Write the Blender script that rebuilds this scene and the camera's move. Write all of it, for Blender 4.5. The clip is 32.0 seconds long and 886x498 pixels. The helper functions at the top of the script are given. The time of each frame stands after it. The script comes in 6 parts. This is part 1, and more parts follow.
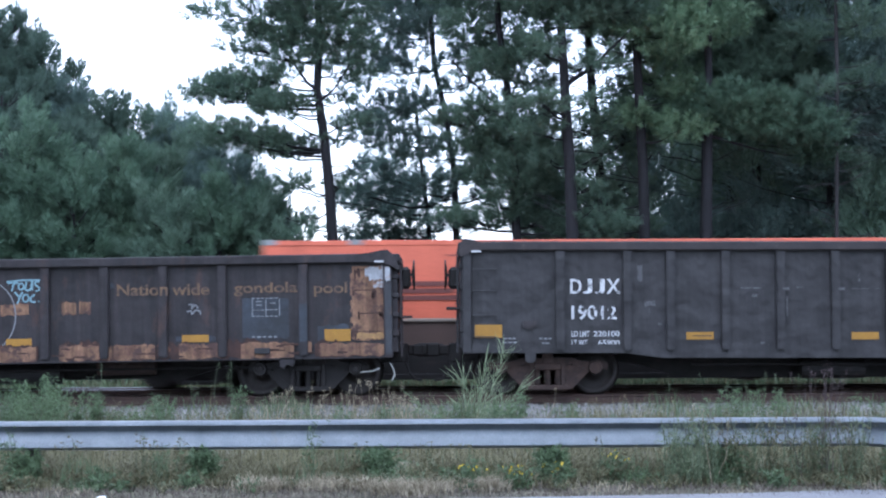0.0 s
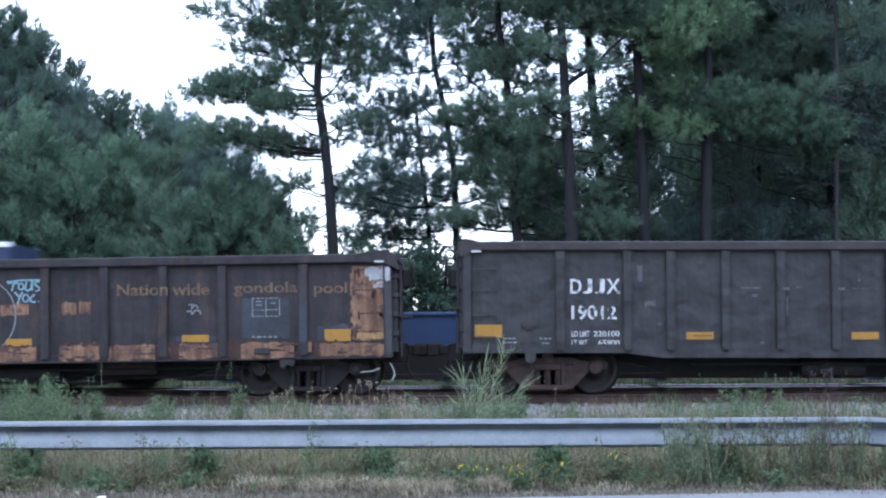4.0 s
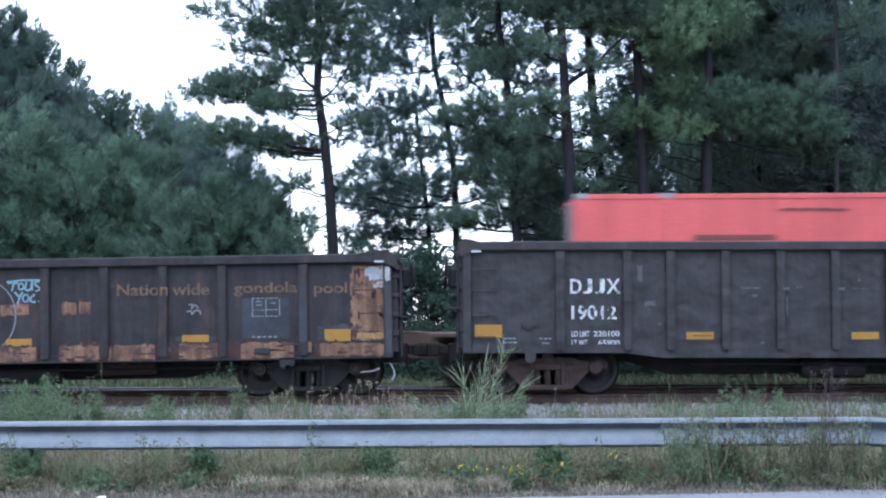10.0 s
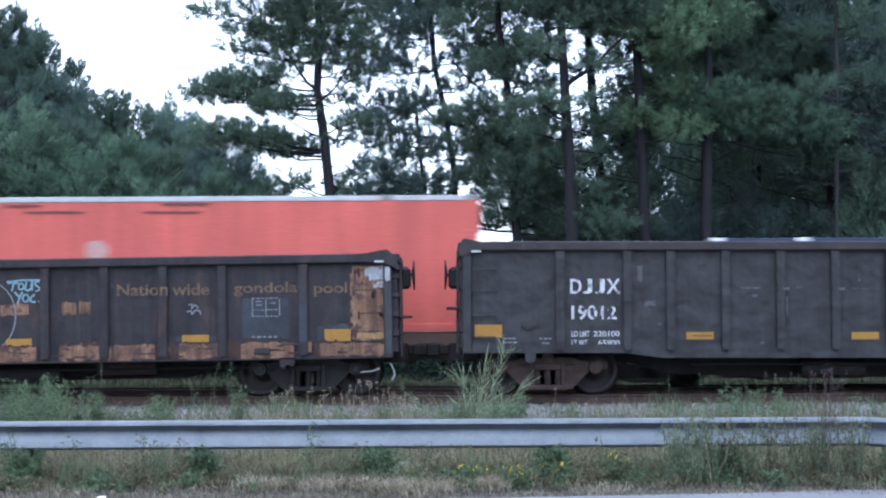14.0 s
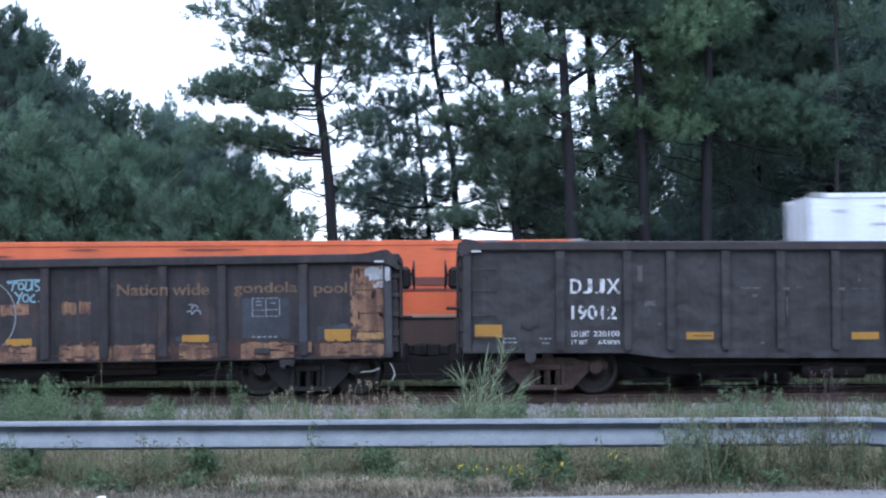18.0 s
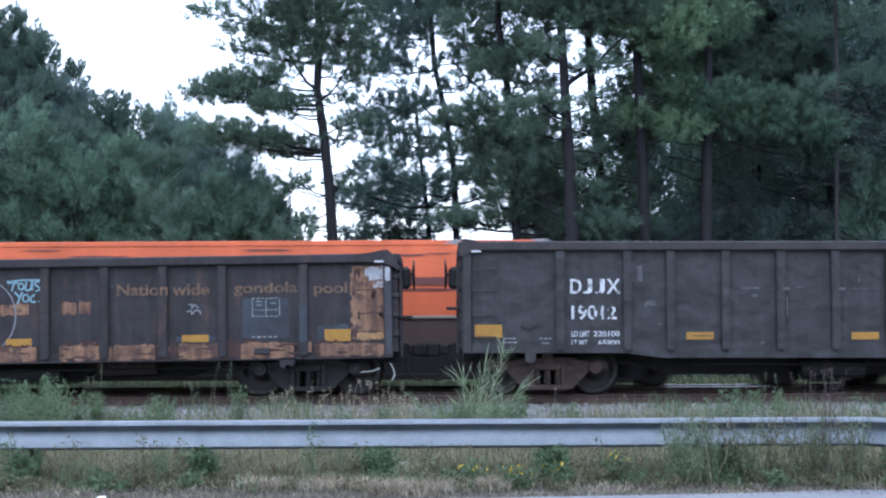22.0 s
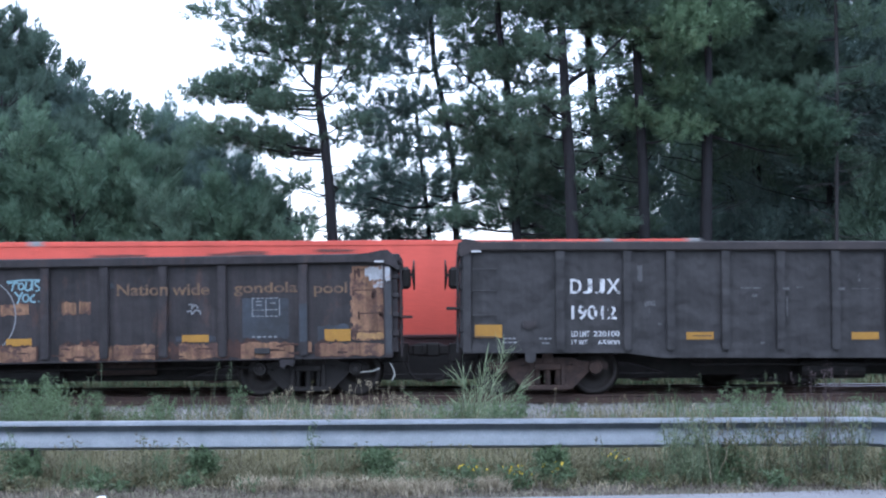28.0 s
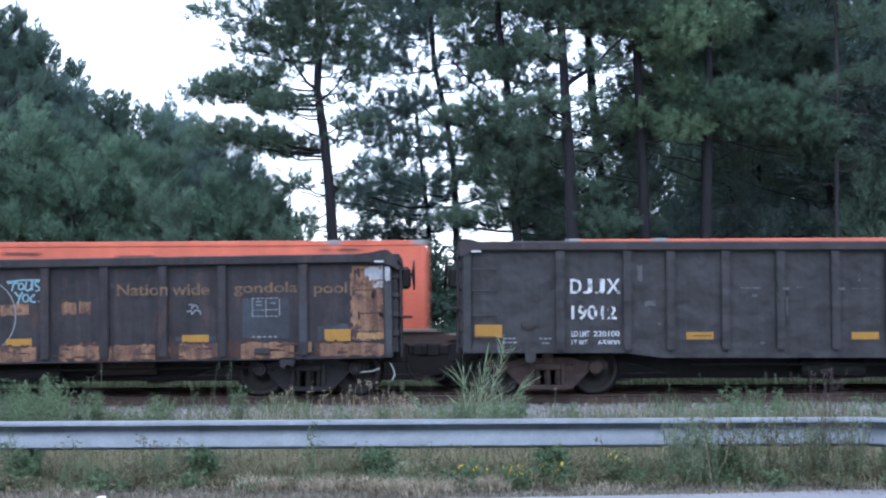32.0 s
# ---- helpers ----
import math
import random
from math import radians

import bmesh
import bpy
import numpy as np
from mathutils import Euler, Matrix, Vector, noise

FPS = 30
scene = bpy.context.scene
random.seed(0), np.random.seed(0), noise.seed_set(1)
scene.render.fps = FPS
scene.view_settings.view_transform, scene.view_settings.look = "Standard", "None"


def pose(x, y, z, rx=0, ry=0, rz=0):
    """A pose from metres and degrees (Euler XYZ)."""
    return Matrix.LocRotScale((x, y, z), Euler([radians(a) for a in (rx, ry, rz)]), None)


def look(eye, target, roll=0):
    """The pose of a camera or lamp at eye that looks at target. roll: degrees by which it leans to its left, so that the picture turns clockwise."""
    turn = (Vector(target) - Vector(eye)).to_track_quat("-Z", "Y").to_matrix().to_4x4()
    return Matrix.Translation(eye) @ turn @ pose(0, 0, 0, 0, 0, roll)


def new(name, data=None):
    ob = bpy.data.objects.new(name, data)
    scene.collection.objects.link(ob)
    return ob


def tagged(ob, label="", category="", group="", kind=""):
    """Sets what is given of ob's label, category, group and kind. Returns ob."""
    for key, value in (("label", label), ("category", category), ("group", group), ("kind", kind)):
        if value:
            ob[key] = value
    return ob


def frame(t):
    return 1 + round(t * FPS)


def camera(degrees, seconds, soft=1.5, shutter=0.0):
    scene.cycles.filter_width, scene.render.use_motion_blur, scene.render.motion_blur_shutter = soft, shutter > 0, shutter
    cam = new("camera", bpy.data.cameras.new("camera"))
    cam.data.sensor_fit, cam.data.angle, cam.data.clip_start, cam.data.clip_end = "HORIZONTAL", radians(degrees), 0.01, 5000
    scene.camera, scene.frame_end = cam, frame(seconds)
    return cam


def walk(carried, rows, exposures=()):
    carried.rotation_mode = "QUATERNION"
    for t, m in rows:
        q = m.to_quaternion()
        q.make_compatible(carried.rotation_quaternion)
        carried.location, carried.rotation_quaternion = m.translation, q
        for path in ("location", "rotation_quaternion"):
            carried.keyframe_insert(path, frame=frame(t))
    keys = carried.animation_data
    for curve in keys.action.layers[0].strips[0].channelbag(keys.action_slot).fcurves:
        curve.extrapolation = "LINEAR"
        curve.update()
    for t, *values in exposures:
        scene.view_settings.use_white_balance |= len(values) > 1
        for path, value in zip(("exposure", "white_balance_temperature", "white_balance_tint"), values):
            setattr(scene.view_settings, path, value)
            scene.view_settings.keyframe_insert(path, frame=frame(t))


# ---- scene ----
cam = camera(29.2, 32.0, soft=2.2, shutter=0.45)
EYE = (0.0, 0.0, 1.64)
walk(cam, [(0.0, pose(*EYE, 92.89, 0.0, 0.0) @ pose(0, 0, 0, 0, 0, -0.31)),
           (32.0, pose(*EYE, 92.89, 0.0, 0.0) @ pose(0, 0, 0, 0, 0, -0.31))],
     exposures=[(t, e + 0.04, 5350, 12.5) for t, e in ((0.0, 1.05), (10.8, 1.05), (11.5, 0.85), (12.0, 0.78), (12.6, 0.9), (13.2, 1.0), (15.8, 0.95), (16.5, 0.72),
                                            (17.0, 0.58), (17.5, 0.70), (18.2, 0.95), (19.5, 1.05), (24.2, 1.04), (25.0, 0.95), (26.5, 1.02), (32.0, 1.05))])

# ---- world and sun: bright overcast ----
world = bpy.data.worlds.new("overcast_sky")
scene.world = world
world.use_nodes = True
wn, wl = world.node_tree.nodes, world.node_tree.links
wn.clear()
w_out = wn.new("ShaderNodeOutputWorld")
w_add = wn.new("ShaderNodeAddShader")
w_sky = wn.new("ShaderNodeTexSky")
w_sky.sky_type = 'NISHITA'
w_sky.sun_disc = False
w_sky.sun_elevation, w_sky.sun_rotation = radians(38), radians(-20)
w_bg = wn.new("ShaderNodeBackground")
w_bg.inputs["Strength"].default_value = 0.05
w_cloud = wn.new("ShaderNodeBackground")
w_noise = wn.new("ShaderNodeTexNoise")
w_noise.inputs["Scale"].default_value = 2.0
w_noise.inputs["Detail"].default_value = 5.0
w_ramp = wn.new("ShaderNodeValToRGB")
w_ramp.color_ramp.elements[0].color = (0.80, 0.86, 0.98, 1)
w_ramp.color_ramp.elements[1].color = (0.97, 0.98, 1.0, 1)
# an overcast sky is about three times as bright overhead as at the horizon
w_tc = wn.new("ShaderNodeTexCoord")
w_sep = wn.new("ShaderNodeSeparateXYZ")
w_grad = wn.new("ShaderNodeMapRange")
w_grad.inputs["From Min"].default_value, w_grad.inputs["From Max"].default_value = 0.0, 1.0
w_grad.inputs["To Min"].default_value, w_grad.inputs["To Max"].default_value = 0.66, 1.65
wl.new(w_tc.outputs["Generated"], w_sep.inputs[0])
wl.new(w_sep.outputs["Z"], w_grad.inputs["Value"])
wl.new(w_grad.outputs[0], w_cloud.inputs["Strength"])
wl.new(w_noise.outputs["Fac"], w_ramp.inputs["Fac"])
wl.new(w_ramp.outputs["Color"], w_cloud.inputs["Color"])
wl.new(w_sky.outputs["Color"], w_bg.inputs["Color"])
wl.new(w_bg.outputs[0], w_add.inputs[0])
wl.new(w_cloud.outputs[0], w_add.inputs[1])
wl.new(w_add.outputs[0], w_out.inputs["Surface"])

sun = new("sun", bpy.data.lights.new("sun", 'SUN'))
sun.data.energy, sun.data.angle, sun.data.color = 0.5, radians(50), (1.0, 0.97, 0.93)
sun.matrix_world = look((-10, -25, 40), (0, 20, 0))

# ---- plan ----
RAIL_Z = 0.50          # top of rails
NEAR_Y, FAR_Y = 33.0, 37.5
GUARD_Y = 18.8
RNG = np.random.default_rng(7)


# ---- materials ----
def material(name, base, second=None, rough=0.8, metal=0.0, scale=3.0, detail_scale=60.0, mix=(0.35, 0.7), bump=0.2,
             stretch=(1, 1, 1), spot=None, spot_scale=6.0, spot_at=(0.58, 0.66), piece=0.0, trans=0.0, spec=0.4, streak=0.0, dent=0.0):
    """Weathered surface: two scales of noise between two colours, an optional spot colour with hard edges, fine bump."""
    m = bpy.data.materials.new(name)
    m.use_nodes = True
    n, l = m.node_tree.nodes, m.node_tree.links
    b = n["Principled BSDF"]
    b.inputs["Roughness"].default_value, b.inputs["Metallic"].default_value = rough, metal
    b.inputs["Specular IOR Level"].default_value = spec
    second = second or tuple(c * 0.6 for c in base)
    tc = n.new("ShaderNodeTexCoord")
    mp = n.new("ShaderNodeMapping")
    mp.inputs["Scale"].default_value = stretch
    l.new(tc.outputs["Object"], mp.inputs["Vector"])
    big = n.new("ShaderNodeTexNoise")
    big.inputs["Scale"].default_value, big.inputs["Detail"].default_value, big.inputs["Roughness"].default_value = scale, 6.0, 0.65
    l.new(mp.outputs[0], big.inputs["Vector"])
    fine = n.new("ShaderNodeTexNoise")
    fine.inputs["Scale"].default_value, fine.inputs["Detail"].default_value = detail_scale, 4.0
    l.new(tc.outputs["Object"], fine.inputs["Vector"])
    ramp = n.new("ShaderNodeValToRGB")
    ramp.color_ramp.elements[0].position, ramp.color_ramp.elements[1].position = mix
    ramp.color_ramp.elements[0].color, ramp.color_ramp.elements[1].color = (*second, 1), (*base, 1)
    l.new(big.outputs["Fac"], ramp.inputs["Fac"])
    colour = ramp.outputs["Color"]
    grain = n.new("ShaderNodeMix")
    grain.data_type, grain.blend_type = 'RGBA', 'MULTIPLY'
    grain.inputs["Factor"].default_value = 1.0
    gr = n.new("ShaderNodeValToRGB")
    gr.color_ramp.elements[0].position, gr.color_ramp.elements[1].position = 0.3, 0.7
    gr.color_ramp.elements[0].color, gr.color_ramp.elements[1].color = (0.72, 0.72, 0.72, 1), (1.12, 1.12, 1.12, 1)
    l.new(fine.outputs["Fac"], gr.inputs["Fac"])
    l.new(colour, grain.inputs[6])
    l.new(gr.outputs["Color"], grain.inputs[7])
    colour = grain.outputs[2]
    if streak:
        sm = n.new("ShaderNodeMapping")
        sm.inputs["Scale"].default_value = (9, 9, 0.5)
        l.new(tc.outputs["Object"], sm.inputs["Vector"])
        st = n.new("ShaderNodeTexNoise")
        st.inputs["Scale"].default_value, st.inputs["Detail"].default_value = 1.0, 5.0
        l.new(sm.outputs[0], st.inputs["Vector"])
        sr2 = n.new("ShaderNodeMapRange")
        sr2.inputs["From Min"].default_value, sr2.inputs["From Max"].default_value = 0.35, 0.65
        sr2.inputs["To Min"].default_value, sr2.inputs["To Max"].default_value = 1 - streak, 1 + streak * 0.5
        l.new(st.outputs["Fac"], sr2.inputs["Value"])
        mu = n.new("ShaderNodeMix")
        mu.data_type, mu.blend_type = 'RGBA', 'MULTIPLY'
        mu.inputs["Factor"].default_value = 1.0
        l.new(colour, mu.inputs[6])
        l.new(sr2.outputs[0], mu.inputs[7])
        colour = mu.outputs[2]
    if piece:
        info = n.new("ShaderNodeNewGeometry")
        hs = n.new("ShaderNodeHueSaturation")
        rm = n.new("ShaderNodeMapRange")
        rm.inputs["To Min"].default_value, rm.inputs["To Max"].default_value = 1 - piece, 1 + piece
        l.new(info.outputs["Random Per Island"], rm.inputs["Value"])
        l.new(rm.outputs[0], hs.inputs["Value"])
        l.new(colour, hs.inputs["Color"])
        colour = hs.outputs["Color"]
    if spot:
        sn = n.new("ShaderNodeTexNoise")
        sn.inputs["Scale"].default_value, sn.inputs["Detail"].default_value, sn.inputs["Roughness"].default_value = spot_scale, 8.0, 0.7
        l.new(mp.outputs[0], sn.inputs["Vector"])
        sr = n.new("ShaderNodeMapRange")
        sr.inputs["From Min"].default_value, sr.inputs["From Max"].default_value = spot_at
        l.new(sn.outputs["Fac"], sr.inputs["Value"])
        mx = n.new("ShaderNodeMix")
        mx.data_type = 'RGBA'
        l.new(sr.outputs[0], mx.inputs["Factor"])
        l.new(colour, mx.inputs[6])
        mx.inputs[7].default_value = (*spot, 1)
        colour = mx.outputs[2]
    l.new(colour, b.inputs["Base Color"])
    if bump:
        bp = n.new("ShaderNodeBump")
        bp.inputs["Strength"].default_value, bp.inputs["Distance"].default_value = bump, 0.01
        l.new(fine.outputs["Fac"], bp.inputs["Height"])
        l.new(bp.outputs[0], b.inputs["Normal"])
        if dent:
            wide = n.new("ShaderNodeTexNoise")
            wide.inputs["Scale"].default_value, wide.inputs["Detail"].default_value = 2.2, 2.0
            l.new(tc.outputs["Object"], wide.inputs["Vector"])
            b2 = n.new("ShaderNodeBump")
            b2.inputs["Strength"].default_value, b2.inputs["Distance"].default_value = dent, 0.12
            l.new(wide.outputs["Fac"], b2.inputs["Height"])
            l.new(b2.outputs[0], bp.inputs["Normal"])
    if trans:
        b.inputs["Transmission Weight"].default_value = 0.0
        tr = n.new("ShaderNodeBsdfTranslucent")
        l.new(colour, tr.inputs["Color"])
        ms = n.new("ShaderNodeMixShader")
        ms.inputs["Fac"].default_value = trans
        out = n["Material Output"]
        l.new(b.outputs[0], ms.inputs[1])
        l.new(tr.outputs[0], ms.inputs[2])
        l.new(ms.outputs[0], out.inputs["Surface"])
    return m


M = {}
M["asphalt"] = material("asphalt", (0.176, 0.176, 0.184), (0.121, 0.121, 0.128), 0.9, scale=0.8, detail_scale=120, bump=0.5)
M["soil"] = material("roadside_soil", (0.116, 0.102, 0.067), (0.053, 0.058, 0.031), 0.95, scale=1.6, detail_scale=40, bump=0.8, spot=(0.178, 0.151, 0.107), spot_scale=1.2, spot_at=(0.55, 0.7))
M["ballast"] = material("ballast_stone", (0.235, 0.230, 0.225), (0.115, 0.11, 0.10), 0.9, scale=9, detail_scale=60, bump=0.6, piece=0.35)
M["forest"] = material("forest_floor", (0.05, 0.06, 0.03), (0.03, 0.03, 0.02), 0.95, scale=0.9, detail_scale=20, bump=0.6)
M["rust_rail"] = material("rusty_rail", (0.076, 0.045, 0.034), (0.045, 0.028, 0.025), 0.75, 0.2, scale=4, bump=0.3)
M["polished"] = material("polished_rail_head", (0.34, 0.35, 0.37), (0.24, 0.24, 0.26), 0.42, 0.8, scale=3, bump=0.05)
M["tie"] = material("creosote_tie", (0.07, 0.055, 0.045), (0.035, 0.03, 0.026), 0.9, scale=6, stretch=(6, 1, 6), bump=0.5)
M["galv"] = material("galvanised_steel", (0.272, 0.298, 0.328), (0.216, 0.240, 0.266), 0.36, 0.66, scale=5, detail_scale=90, bump=0.05, spot=(0.225, 0.231, 0.233), spot_scale=3, spot_at=(0.62, 0.75))
M["post"] = material("weathered_post", (0.06, 0.052, 0.045), None, 0.85, scale=8, bump=0.4)
M["gon_brown"] = material("brown_black_paint", (0.030, 0.024, 0.026), (0.013, 0.011, 0.013), 0.7, scale=2.2, detail_scale=35, stretch=(1, 1, 0.35), spot=(0.069, 0.033, 0.023), spot_scale=2.6, spot_at=(0.57, 0.80), bump=0.25, streak=0.3, dent=0.5)
M["gon_grey"] = material("dark_grey_paint", (0.027, 0.025, 0.027), (0.015, 0.014, 0.016), 0.6, scale=1.1, detail_scale=30, stretch=(1, 1, 0.3), spot=(0.052, 0.051, 0.054), spot_scale=1.8, spot_at=(0.6, 0.85), bump=0.2, streak=0.25, dent=0.6)
M["gon_grey_rim"] = material("scuffed_top_chord", (0.038, 0.030, 0.030), (0.018, 0.015, 0.017), 0.7, scale=2.5, detail_scale=40, bump=0.3, spot=(0.065, 0.05, 0.045), spot_scale=4, spot_at=(0.6, 0.75), dent=0.4)
M["rust_bare"] = material("bare_rust_patch", (0.235, 0.137, 0.078), (0.110, 0.058, 0.040), 0.9, scale=4.0, detail_scale=45, spot=(0.06, 0.035, 0.03), spot_scale=3.5, spot_at=(0.51, 0.60), bump=0.4, streak=0.4)
M["white_scrape"] = material("scraped_pale_paint", (0.374, 0.392, 0.418), (0.267, 0.267, 0.285), 0.8, scale=8, spot=(0.196, 0.116, 0.080), spot_scale=6, spot_at=(0.55, 0.62))
M["reflector"] = material("yellow_reflector", (0.320, 0.165, 0.016), (0.250, 0.125, 0.014), 0.45, scale=6, bump=0.05)
M["ochre"] = material("faded_ochre_paint", (0.151, 0.093, 0.052), (0.080, 0.053, 0.040), 0.8, scale=9, mix=(0.4, 0.6), bump=0.1)
M["white_letter"] = material("stencil_white", (0.552, 0.561, 0.579), (0.445, 0.445, 0.463), 0.7, scale=7, spot=(0.045, 0.045, 0.050), spot_scale=11, spot_at=(0.545, 0.57), bump=0.05)
M["dim_letter"] = material("worn_stencil_white", (0.231, 0.240, 0.258), (0.116, 0.116, 0.125), 0.8, scale=10, bump=0.05)
M["faint_scrape"] = material("faint_scrape", (0.120, 0.120, 0.127), (0.055, 0.054, 0.058), 0.75, scale=9, spot=(0.022, 0.021, 0.023), spot_scale=9, spot_at=(0.48, 0.60), bump=0.05)
M["worn_letter"] = material("broken_stencil_white", (0.54, 0.55, 0.57), (0.42, 0.42, 0.44), 0.7, scale=7, spot=(0.030, 0.030, 0.033), spot_scale=9, spot_at=(0.525, 0.55), bump=0.05)
M["small_letter"] = material("small_stencil_white", (0.44, 0.45, 0.47), (0.34, 0.34, 0.36), 0.7, scale=9, spot=(0.05, 0.05, 0.054), spot_scale=14, spot_at=(0.60, 0.63), bump=0.05)
M["cyan_spray"] = material("pale_blue_spray", (0.214, 0.338, 0.383), (0.125, 0.214, 0.249), 0.6, scale=8, bump=0.0)
M["blue_patch"] = material("blue_grey_overpaint", (0.040, 0.049, 0.065), (0.020, 0.022, 0.026), 0.7, scale=2.5, bump=0.15)
# dirty cast steel, darkened further: shade under the cars put into it
M["steel_dark"] = material("dirty_shaded_cast_steel", (0.020, 0.016, 0.015), (0.010, 0.009, 0.009), 0.75, 0.2, scale=4, detail_scale=50, bump=0.4, spot=(0.05, 0.032, 0.025), spot_scale=4, spot_at=(0.6, 0.8))
M["steel_rust"] = material("rust_brown_casting", (0.066, 0.040, 0.030), (0.026, 0.018, 0.017), 0.85, 0.1, scale=5, detail_scale=50, bump=0.4)
M["wheel"] = material("wheel_steel", (0.026, 0.020, 0.018), (0.014, 0.012, 0.011), 0.6, 0.4, scale=5, bump=0.2)
M["hose"] = material("pale_rubber_hose", (0.35, 0.35, 0.33), None, 0.7, scale=8)
# bark darker and bluer than its own colour: shade on the trunks put in
M["bark"] = material("shaded_pine_bark", (0.018, 0.017, 0.020), (0.010, 0.010, 0.012), 0.95, scale=7, detail_scale=30, stretch=(1, 1, 0.25), bump=0.9)
M["bark_pale"] = material("pale_dead_bark", (0.034, 0.031, 0.031), (0.020, 0.019, 0.020), 0.95, scale=7, stretch=(1, 1, 0.3), bump=0.6)
M["needle"] = material("pine_needles", (0.142, 0.206, 0.142), (0.086, 0.135, 0.100), 0.55, scale=0.9, detail_scale=5, mix=(0.3, 0.7), bump=0, piece=0.14, trans=0.35, spec=0.25)
# needle copy made lighter and bluer: haze in the wood's shade put in
M["needle_haze"] = material("hazy_shade_pine_needles", (0.156, 0.216, 0.186), (0.090, 0.140, 0.128), 0.55, scale=0.9, detail_scale=5, mix=(0.3, 0.7), bump=0, piece=0.14, trans=0.35, spec=0.25)
M["needle_light"] = material("young_pine_needles", (0.128, 0.196, 0.126), (0.074, 0.126, 0.088), 0.55, scale=0.8, detail_scale=5, mix=(0.3, 0.7), bump=0, piece=0.14, trans=0.35, spec=0.25)
# brighter, yellower copy of needle: light on the boughs put into the colour
M["needle_lit"] = material("lit_bough_pine_needles", (0.196, 0.284, 0.166), (0.120, 0.192, 0.118), 0.55, scale=0.8, detail_scale=5, mix=(0.3, 0.7), bump=0, piece=0.14, trans=0.35, spec=0.25)
# darker copy of needle: shade on the back row put into the colour
M["needle_shade"] = material("back_row_shaded_pine_needles", (0.100, 0.145, 0.108), (0.060, 0.094, 0.074), 0.6, scale=0.8, detail_scale=5, mix=(0.3, 0.7), bump=0, piece=0.14, trans=0.3, spec=0.2)
M["old_yellow"] = material("old_yellow_paint", (0.34, 0.20, 0.075), (0.2, 0.12, 0.06), 0.85, scale=6)
M["post_pale"] = material("chalky_grey_post_paint", (0.052, 0.054, 0.060), (0.028, 0.028, 0.032), 0.8, scale=4, stretch=(1, 1, 0.4), spot=(0.10, 0.06, 0.045), spot_scale=5, spot_at=(0.58, 0.68))
M["rust_stain"] = material("dark_rust_stain", (0.060, 0.028, 0.021), (0.024, 0.015, 0.014), 0.85, scale=5, spot=(0.12, 0.055, 0.032), spot_scale=6, spot_at=(0.58, 0.66), bump=0.3)
M["shrub"] = material("shrub_leaves", (0.078, 0.126, 0.085), (0.042, 0.072, 0.055), 0.6, scale=0.9, detail_scale=6, bump=0, piece=0.4, trans=0.3, spec=0.2)
M["weed"] = material("weed_leaves", (0.145, 0.196, 0.104), (0.080, 0.120, 0.064), 0.6, scale=1.5, detail_scale=9, bump=0, piece=0.4, trans=0.3, spec=0.2)
M["grass"] = material("roadside_grass", (0.200, 0.184, 0.106), (0.106, 0.100, 0.060), 0.7, scale=1.1, detail_scale=12, bump=0, piece=0.45, trans=0.3, spec=0.15)
M["straw"] = material("dry_grass", (0.409, 0.360, 0.266), (0.259, 0.224, 0.159), 0.8, scale=2, detail_scale=12, bump=0, piece=0.35, trans=0.3, spec=0.1)
M["thatch"] = material("grass_thatch", (0.172, 0.146, 0.124), (0.098, 0.085, 0.072), 0.9, scale=2, detail_scale=12, bump=0, piece=0.4, trans=0.2, spec=0.1)
M["stem"] = material("green_stem", (0.10, 0.14, 0.07), (0.07, 0.085, 0.05), 0.7, scale=3, bump=0, piece=0.2)
M["twig"] = material("dark_red_twig", (0.075, 0.05, 0.05), (0.045, 0.033, 0.033), 0.8, scale=3, bump=0, piece=0.3)
M["plume"] = material("silvery_grass_blades", (0.267, 0.303, 0.196), (0.142, 0.187, 0.107), 0.6, scale=3, detail_scale=12, bump=0, piece=0.3, trans=0.3, spec=0.2)
M["flower"] = material("yellow_flowers", (0.62, 0.50, 0.03), (0.5, 0.36, 0.02), 0.6, scale=6, bump=0, piece=0.2)
M["litter"] = material("white_litter", (0.75, 0.75, 0.75), (0.6, 0.6, 0.6), 0.6, scale=20)


# ---- mesh helpers ----
def box(bm, x0, x1, y0, y1, z0, z1, bevel=0.0, m=None):
    c = Matrix.Translation(((x0 + x1) / 2, (y0 + y1) / 2, (z0 + z1) / 2)) @ Matrix.Diagonal((abs(x1 - x0), abs(y1 - y0), abs(z1 - z0), 1))
    g = bmesh.ops.create_cube(bm, size=1.0, matrix=(m @ c) if m else c)
    if bevel:
        es = list({e for v in g["verts"] for e in v.link_edges})
        bmesh.ops.bevel(bm, geom=es, offset=bevel, segments=1, affect='EDGES', profile=0.5)
    return bm


def rod(bm, a, b, r0, r1=None, seg=8):
    a, b = Vector(a), Vector(b)
    d = b - a
    m = Matrix.Translation((a + b) / 2) @ d.to_track_quat('Z', 'Y').to_matrix().to_4x4()
    bmesh.ops.create_cone(bm, cap_ends=True, segments=seg, radius1=r0, radius2=r0 if r1 is None else r1, depth=d.length, matrix=m)
    return bm


def prism(bm, outline, y0, y1):
    """A plate with the given x, z outline between y0 and y1."""
    a = [bm.verts.new((x, y0, z)) for x, z in outline]
    b = [bm.verts.new((x, y1, z)) for x, z in outline]
    bm.faces.new(a)
    bm.faces.new(list(reversed(b)))
    for i in range(len(a)):
        j = (i + 1) % len(a)
        bm.faces.new((a[j], a[i], b[i], b[j]))
    bmesh.ops.recalc_face_normals(bm, faces=bm.faces[:])
    return bm


